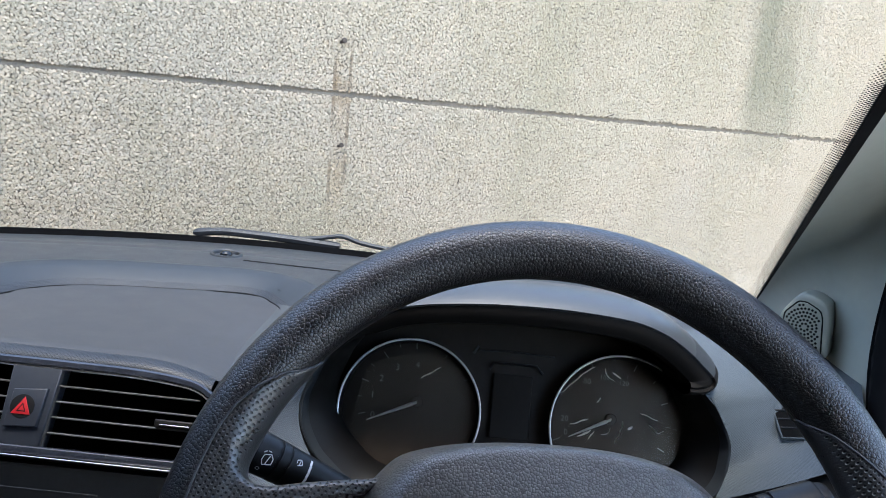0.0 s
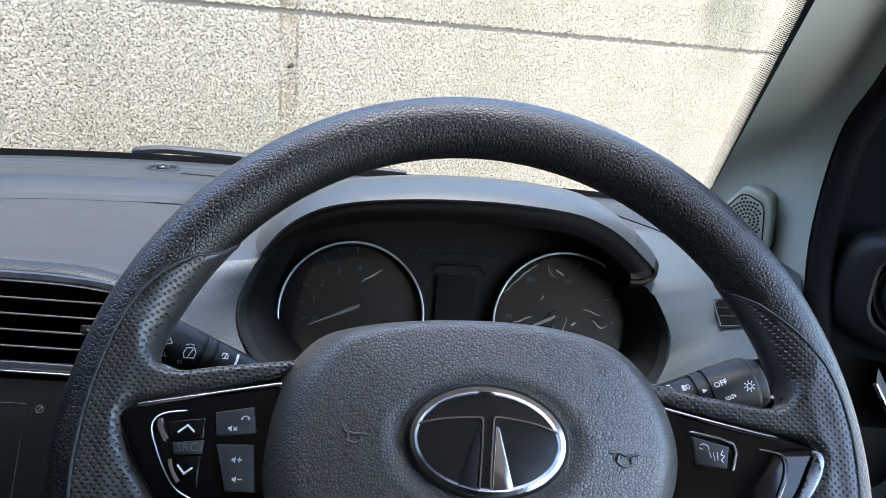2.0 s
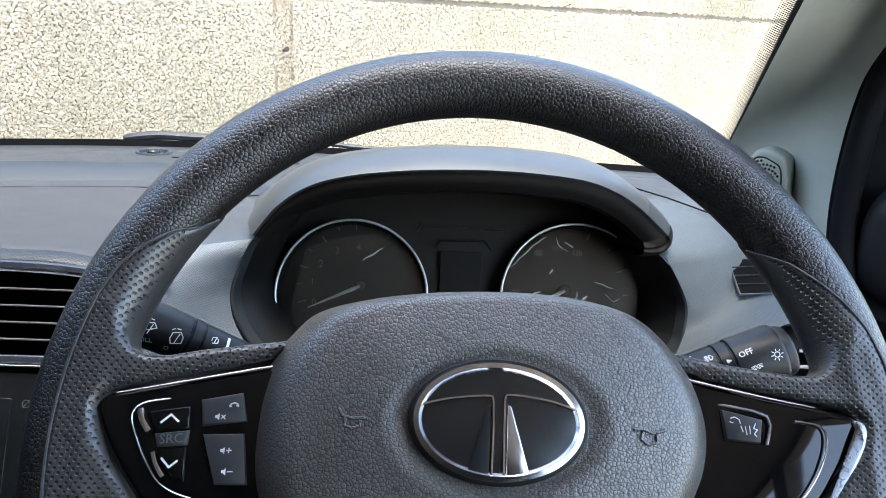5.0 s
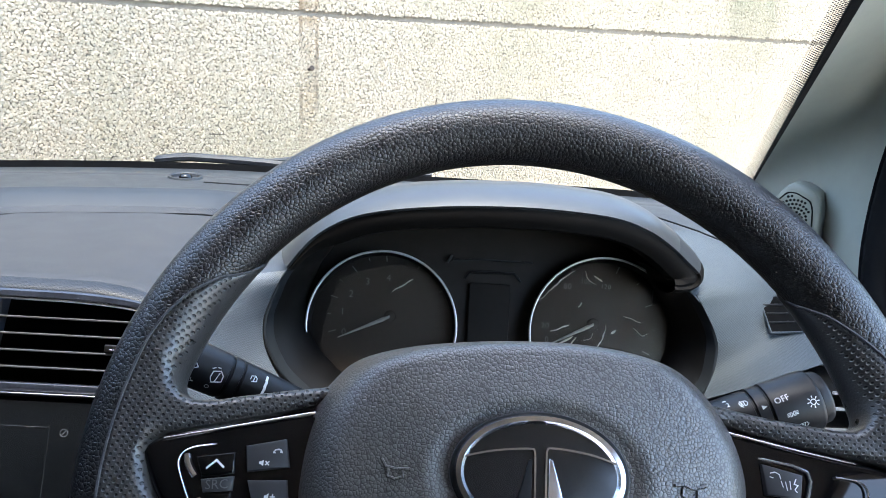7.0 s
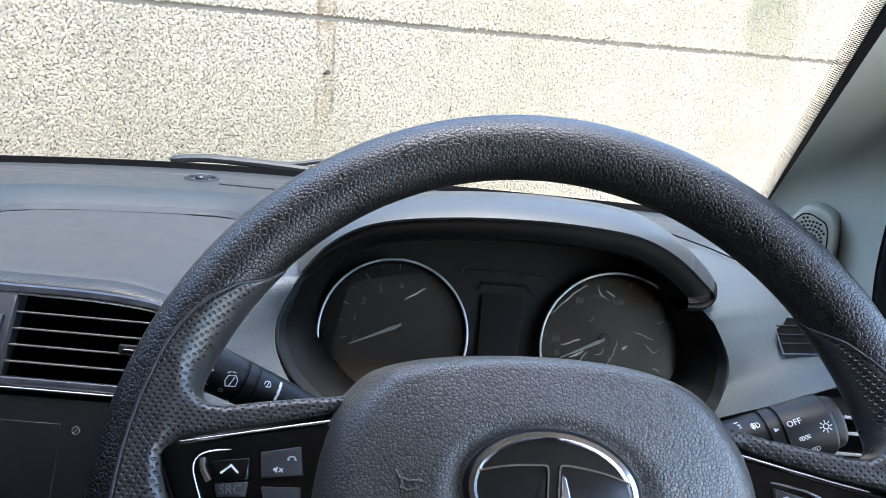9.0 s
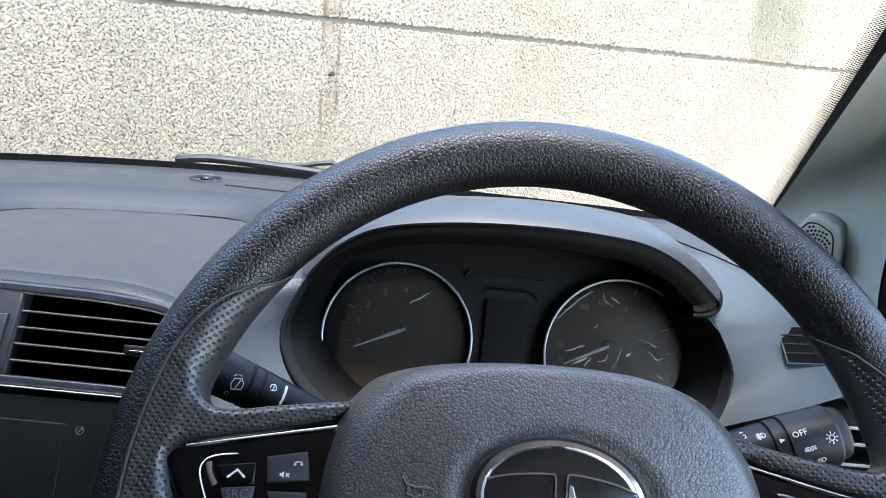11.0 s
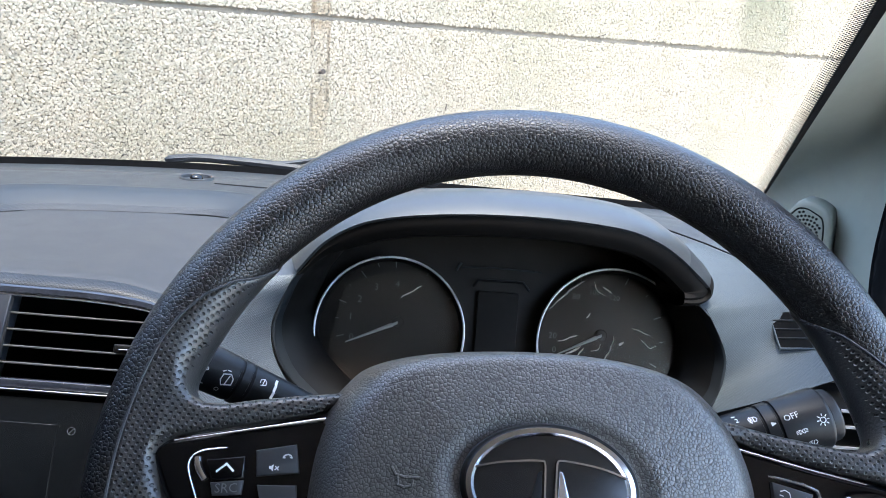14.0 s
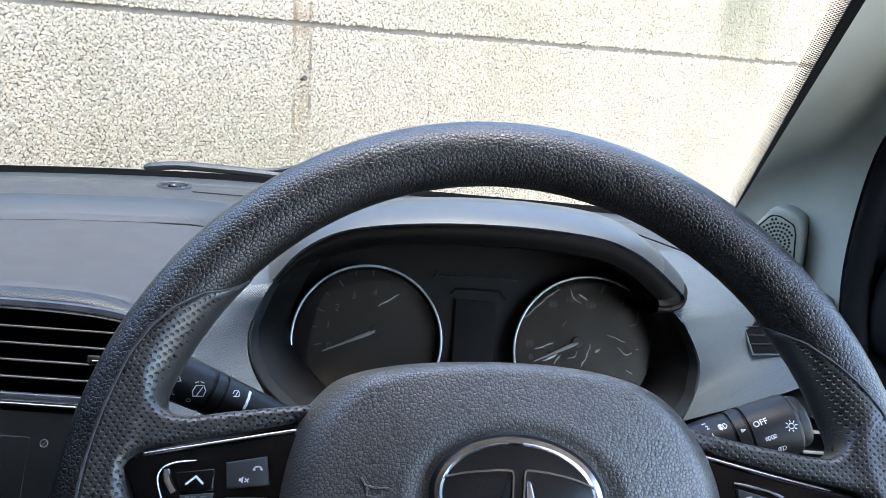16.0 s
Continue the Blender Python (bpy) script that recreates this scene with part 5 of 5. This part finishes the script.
src_key = part("source_button", raised([(-141.8, -1.6), (-127.5, 0.6), (-127.6, -5.6), (-140, -7)], 0.003, 0.0009, 0.0040), BUTTON, bez_l, "grey button", m=W)
dn_key = part("seek_down_button", raised([(-139.6, -7.6), (-127.8, -6.4), (-127, -20.5), (-132.5, -19)], 0.003, 0.001, 0.0030), GLOSS, bez_l, "glossy black button", m=W)
part("glint_edge", line([(-149, 8.5), (-147.5, 4), (-144, -0.5)], 0.0013, 0.0024, 4, 8, 0.6), CHROME, bez_l, "bright bevelled edge", m=W)
part("glint_edge", line([(-141, -9), (-139, -14), (-135.5, -18.5)], 0.0010, 0.0024, 4, 8, 0.6), CHROME, bez_l, "bright bevelled edge", m=W)
part("sign", ink([[(-139.5, 3.2), (-135.8, 6.6), (-132.5, 4.0)]], 0.9, 0.0032), PRINT, up_key, m=W, smooth=0)
part("sign", ink([[(-137.0, -11.5), (-133.6, -14.8), (-130.6, -12.2)]], 0.9, 0.0032), PRINT, dn_key, m=W, smooth=0)
SRC = words("SRC", 0.0056, pose(0, 0, 0, 0, 0, 6))
for v in SRC.vertices:
    v.co = lift(-134.3 + v.co.x * 1000, -3.4 + v.co.y * 1000, 0.0042)
part("sign", SRC, DIM, src_key, m=W, smooth=0)


def speaker(x, y, kind):
    body = [(-1.9, 0.6), (-1.1, 0.6), (-0.1, 1.5), (-0.1, -1.5), (-1.1, -0.6), (-1.9, -0.6)]
    g = ([lift(x + p, y + q, 0.0052) for p, q in body], [tuple(range(6))])
    if kind == "x":
        extra = [[(x + 0.8, y + 0.7), (x + 2.2, y - 0.7)], [(x + 0.8, y - 0.7), (x + 2.2, y + 0.7)]]
    else:
        extra = [[(x + 0.7, y + 0.1), (x + 2.6, y + 0.2)]]
        if kind == "+":
            extra += [[(x + 1.65, y - 0.8), (x + 1.65, y + 1.1)]]
    return join(g, ink(extra, 0.5, 0.0052))


part("sign", speaker(-115.5, 6.8, "x"), PRINT, pressed["call_button"], m=W, smooth=0)
part("sign", ink([[(-111.8, 11.6), (-111.2, 12.5), (-109.9, 12.9), (-108.7, 12.6), (-108.2, 11.8)], [(-111.9, 11.4), (-111.2, 11.4)], [(-108.9, 11.8), (-108.1, 11.6)]], 0.6, 0.0052), PRINT, pressed["call_button"], m=W, smooth=0)
part("sign", speaker(-111.5, -7.0, "+"), PRINT, pressed["volume_button"], m=W, smooth=0)
part("sign", speaker(-110.0, -15.5, "-"), PRINT, pressed["volume_button"], m=W, smooth=0)
vk = part("voice_button", raised([(106.5, 22.5), (125.5, 19), (124, 8.5), (108, 9)], 0.006, 0.0012, 0.0046), BUTTON, bez_r, "dark grey button", m=W)
part("button_surround", line([(104.5, 24.5), (127, 20.4), (126, 8)], 0.0007, 0.0016, 3), CHROME, bez_r, "bright bevelled edge", m=W)
part("sign", ink([[(110, 18.8), (112, 19.4), (114.0, 18.4), (114.4, 16.6)], [(109.6, 17.2), (111, 16.8)], [(114.6, 15.6), (115.4, 13.2)], [(116.6, 15.4), (117.2, 12.0)], [(118.6, 15.8), (118.8, 12.4)], [(121.4, 17.0), (120.4, 14.8), (122.2, 14.4), (120.6, 12.4), (121.6, 11.4)]], 0.45, 0.0048), PRINT, vk, m=W, smooth=0)

# airbag cover
HUB = curve([(-80, 55, 0), (-60, 62, 0), (-35, 66.5, 0), (-10, 69, 0), (17, 70, 0), (43, 68.5, 0), (65, 63.5, 0), (79, 55, 0), (90, 42, 0), (97.5, 28, 0), (101, 12, 0), (99, -4, 0), (93, -18, 0), (80, -45, 0), (55, -68, 0), (0, -75, 0), (-55, -68, 0), (-82, -48, 0), (-96, -29, 0), (-101.5, -13, 0), (-102.5, 5, 0), (-101, 20, 0), (-97, 34, 0), (-90, 45, 0)], 4, True)


def cover_ring(sx, sy, z, bulge=0.0):
    return [Vector((p.x * sx / 1000, (p.y - 3) * sy / 1000 + 0.003, z)) for p in HUB]


def cover_z(s):
    return 0.0218 + 0.0062 * (1 - s * s)


cov = [cover_ring(0.985, 0.98, -0.026), cover_ring(1.0, 1.0, -0.014), cover_ring(0.998, 0.999, -0.008), cover_ring(0.975, 0.990, 0.0005), cover_ring(0.925, 0.968, 0.0095), cover_ring(0.870, 0.940, 0.0170), cover_ring(0.830, 0.912, 0.0204), cover_ring(0.795, 0.885, 0.0218)]
def well(p):
    """The hollow round the badge."""
    e = math.hypot((p.x - 0.0006) / 0.0335, (p.y - 0.0096) / 0.0222)
    return p - Vector((0, 0, 0.0026 * step(1.42, 1.12, e)))


for i in range(30):
    s = 0.965 - 0.955 * i / 29
    cov.append([well(p) for p in cover_ring(0.795 * s, 0.885 * s, cover_z(s))])
pad = part("airbag_cover", loft(cov, True, (True, True)), PADLEATHER, wheel, "grained black airbag cover", m=W, smooth=60)


def face_z(u, v):
    s = math.hypot(u / 83, (v - 3) / 62)
    return cover_z(min(s, 1.0))


for sx, vx in ((-57, 8), (64, 8)):
    k = 1 if sx < 0 else 1
    pts = [[(-7, 3.5), (-5, 0.5), (-1, -0.2), (5, 0)], [(-4, 0), (-4, -3.2), (-1, -4.2), (2, -3.2), (2, -0.6)]] if sx < 0 else [[(-7, 1.5), (-3, 2.0), (1, 0.5), (7, 2.2)], [(-3, 1.0), (-4, -2.0), (-1, -4), (3, -3), (3, 0.2)]]
    part("horn_sign", join(*[tube([((sx + x) / 1000, (vx + y) / 1000, face_z(sx + x, vx + y) + 0.0001) for x, y in ln], 0.0007, 6) for ln in pts]), PADLEATHER, pad, "embossed horn sign", m=W)

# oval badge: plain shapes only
EC, EA, EB = (0.0006, 0.0096), 0.0335, 0.0222
EM = W @ Matrix.Translation((EC[0], EC[1], 0.0275))
# black plate runs past the ring to paint the shade round the badge
badge = part("badge", plate([(1.10 * EA * math.cos(a), 1.13 * EB * math.sin(a)) for a in [i * math.pi / 36 for i in range(72)]], -0.003, 0.0008, 0.0008), DARK, wheel, "oval chrome-ringed badge on black", m=EM)
part("badge_field", plate([(0.95 * EA * math.cos(a), 0.95 * EB * math.sin(a)) for a in [i * math.pi / 36 for i in range(72)]], 0.0, 0.0014, 0.0004), BADGEF, badge, m=EM)
rr = []
for i in range(97):
    a = 2 * math.pi * i / 96
    o, q = Vector((EA * math.cos(a), EB * math.sin(a), 0)), Vector((math.cos(a), math.sin(a) * 1.2, 0)).normalized()
    rr.append([o + q * 0.0018 + Vector((0, 0, 0.0005)), o + q * 0.0010 + Vector((0, 0, 0.0026)), o - q * 0.0010 + Vector((0, 0, 0.0030)), o - q * 0.0024 + Vector((0, 0, 0.0012))])
part("badge_ring", loft(rr, False), CHROME, badge, "chrome oval ring", m=EM, smooth=50)


def ribbon(pts, w, h, n=6):
    p = curve([(x / 1000, y / 1000, 0) for x, y in pts], n)
    rows_ = []
    for i, q in enumerate(p):
        t = (p[min(i + 1, len(p) - 1)] - p[max(i - 1, 0)]).normalized()
        s = Vector((-t.y, t.x, 0)) * w / 2000
        rows_.append([q - s + Vector((0, 0, 0.001)), q - s * 0.5 + Vector((0, 0, h)), q + s * 0.5 + Vector((0, 0, h)), q + s + Vector((0, 0, 0.001))])
    return loft(rows_, False)


for nm, pts, w in (("badge_bar", [(-31.5, 5.0), (-22, 7.6), (-12, 9.2), (-4.5, 9.8), (-3.0, 9.0), (-2.6, 5), (-2.4, -5), (-2.6, -21.2)], 1.5), ("badge_bar", [(31.5, 6.0), (22, 8.8), (12, 10.2), (4, 10.6), (2.2, 9.6), (2.0, 5), (2.0, -5), (2.2, -21.2)], 1.5)):
    part(nm, ribbon(pts, w, 0.0026), CHROME, badge, "chrome bar", m=EM, smooth=50)
part("badge_facet", plate([(0.0032, 0.0065), (0.0048, 0.006), (0.0125, -0.0195), (0.0032, -0.0212)], 0.001, 0.0022, 0.0006), CHROME, badge, "bevelled chrome facet", m=EM)
part("badge_facet", plate([(-0.0036, 0.0060), (-0.0050, 0.0055), (-0.0120, -0.0195), (-0.0036, -0.0212)], 0.001, 0.0020, 0.0006), STALK, badge, "dark bevelled facet", m=EM)

# ---- stalks behind the wheel ----
EYE_AT = Vector((-0.05, -0.272, 1.12))


def stalk(name, label, a, b, prof):
    """A round lever; prof holds (share of the way, radius)."""
    a, b = Vector(a), Vector(b)
    d = (b - a).normalized()
    ob = thing(name, label, "stalk", "steering column stalks", at=a)

    def at(t, turn=0.0, off=0.0, lean=0.0):
        r = next((p[1] + (q[1] - p[1]) * (t - p[0]) / max(q[0] - p[0], 1e-6) for p, q in zip(prof, prof[1:]) if p[0] <= t <= q[0]), prof[-1][1])
        c = a.lerp(b, t)
        z = (EYE_AT - c)
        z = (z - d * z.dot(d)).normalized()
        z = (Matrix.Rotation(radians(turn), 3, d) @ z).normalized()
        x = d if d.x > 0 else -d
        y = z.cross(x)
        o = c + z * (r + off)
        return Matrix(((x.x, y.x, z.x, o.x), (x.y, y.y, z.y, o.y), (x.z, y.z, z.z, o.z), (0, 0, 0, 1))) @ pose(0, 0, 0, 0, 0, lean)

    def seg(t0, t1):
        s = 28
        m0 = at(0.5)
        u, v = m0.col[1].to_3d(), m0.col[2].to_3d()
        pr = [p for p in prof if t0 <= p[0] <= t1]
        return loft([[a.lerp(b, t) + (u * math.cos(2 * math.pi * j / s) + v * math.sin(2 * math.pi * j / s)) * r for j in range(s)] for t, r in pr], True, (True, True))

    return ob, at, seg


st, at, seg = stalk("light_stalk", "black plastic headlamp stalk with white printed signs", (0.046, 0.115, 0.8736), (0.2040, 0.115, 0.9368),
                    [(0.0, 0.0115), (0.40, 0.0135), (0.735, 0.0160), (0.737, 0.0152), (0.745, 0.0152), (0.747, 0.0163), (0.783, 0.0166), (0.785, 0.0158), (0.793, 0.0158), (0.795, 0.0170), (0.945, 0.0180), (0.955, 0.0172), (0.96, 0.0158), (0.985, 0.0152), (0.995, 0.0140), (1.0, 0.0115)])
part("lever", seg(0.0, 0.745), STALK, st)
part("collar", seg(0.737, 0.793), STALK, st)
part("twist_knob", seg(0.785, 1.0), STALK, st, "rounded rotary knob")


def sign(geo_or_mesh, t, turn, parent, lean=0.0, material=PRINT):
    part("sign", geo_or_mesh, material, parent, m=at(t, turn, 0.00015, lean), smooth=0)


def mm(lines, w):
    return bars([[(x / 1000, y / 1000) for x, y in ln] for ln in lines], w / 1000)


def lamp(k):
    body = [(0.4, 1.6), (1.6, 1.5), (2.5, 0), (1.6, -1.5), (0.4, -1.6), (0.4, 1.6)]
    rays = [[(-2.4, y), (-0.4, y + 0.3)] for y in ((1.3, 0.4, -0.5, -1.4) if k > 3 else (1.1, 0, -1.1))]
    return [body] + rays


sign(mm([[(-1.0, -0.9), (1.2, 0.0), (-1.0, 0.9), (-1.0, -0.9)], [(-0.6, -0.3), (0.3, 0.0)], [(-0.6, 0.3), (0.3, 0.0)]], 0.6), 0.768, -10, st)
sign(words("OFF", 0.0050, Matrix()), 0.830, -14, st, 4)
sun_pts = [[(1.5 * math.cos(a), 1.5 * math.sin(a)) for a in [i * math.pi / 8 for i in range(17)]]] + [[(2.3 * math.cos(a), 2.3 * math.sin(a)), (3.3 * math.cos(a), 3.3 * math.sin(a))] for a in [i * math.pi / 4 for i in range(8)]]
sign(mm(sun_pts, 0.55), 0.922, 6, st)
sign(mm([[(x * 0.62 - 1.7, y * 0.72) for x, y in ln] for ln in lamp(3)] + [[(-x * 0.62 + 1.7, y * 0.72) for x, y in ln] for ln in lamp(3)], 0.42), 0.846, 17, st, 4)
sign(mm([[(x, y) for x, y in ln] for ln in lamp(4)], 0.5), 0.875, 45, st, 4)
sign(mm(lamp(4) + [[(-1.3, 2.2), (-1.0, 0.8), (-1.6, -0.6), (-1.2, -2.2)]], 0.5), 0.711, -30, st, 4)
sign(words("1", 0.0042, Matrix()), 0.668, -16, st)
sign(words("2", 0.0042, Matrix()), 0.662, -38, st)
sign(mm([[(-0.8, 0), (0.8, 0)]], 0.8), 0.657, -52, st)

st, at, seg = stalk("wiper_stalk", "black plastic wiper stalk with white printed signs", (-0.196, 0.085, 0.967), (-0.092, 0.115, 0.905),
                    [(0.17, 0.0095), (0.18, 0.0125), (0.21, 0.0135), (0.485, 0.0125), (0.487, 0.0118), (0.50, 0.0118), (0.502, 0.0125), (0.540, 0.0124), (0.542, 0.0117), (0.553, 0.0117), (0.555, 0.0122), (1.0, 0.0105)])
part("lever", seg(0.0, 0.50), STALK, st)
part("collar", seg(0.487, 0.553), STALK, st)
part("root", seg(0.542, 1.0), STALK, st)


def wash(k):
    return [[(-2.6, -0.4), (-1.4, 2.0), (1.8, 2.0), (2.8, -0.2)], [(-2.6, -0.4), (-0.4, -1.0), (2.8, -0.2)] if k else [(-2.2, -2.6), (2.0, -2.6), (2.8, -0.2)], [(-0.8, -2.4), (1.3, 1.2)], [(-2.6, -0.4), (-2.2, -2.6)], [(-1.8, 3.2), (-0.6, 3.6)], [(0.4, 3.6), (1.6, 3.2)]]


sign(mm([[(x * 1.25, y * 1.25) for x, y in ln] for ln in wash(1)], 0.6), 0.325, 8, st, 22)
sign(mm([[(x * 1.25, y * 1.25) for x, y in ln] for ln in wash(0)], 0.6), 0.440, 6, st, 22)
sign(mm([[(1.1 * math.cos(a), 1.1 * math.sin(a)) for a in [i * math.pi / 6 for i in range(13)]]], 0.4), 0.425, 40, st, 22)
sign(words("PULL", 0.0038, Matrix()), 0.330, 42, st, 22)
sign(mm([[(x * 0.7, y * 0.7) for x, y in ln] for ln in wash(0)[:3]], 0.5), 0.595, -25, st, 22)
for turn in (-40, -22, -4, 14, 32):
    sign(mm([[(0, -1.3), (0.2, 1.3)]], 1.5), 0.655, turn, st, 0)
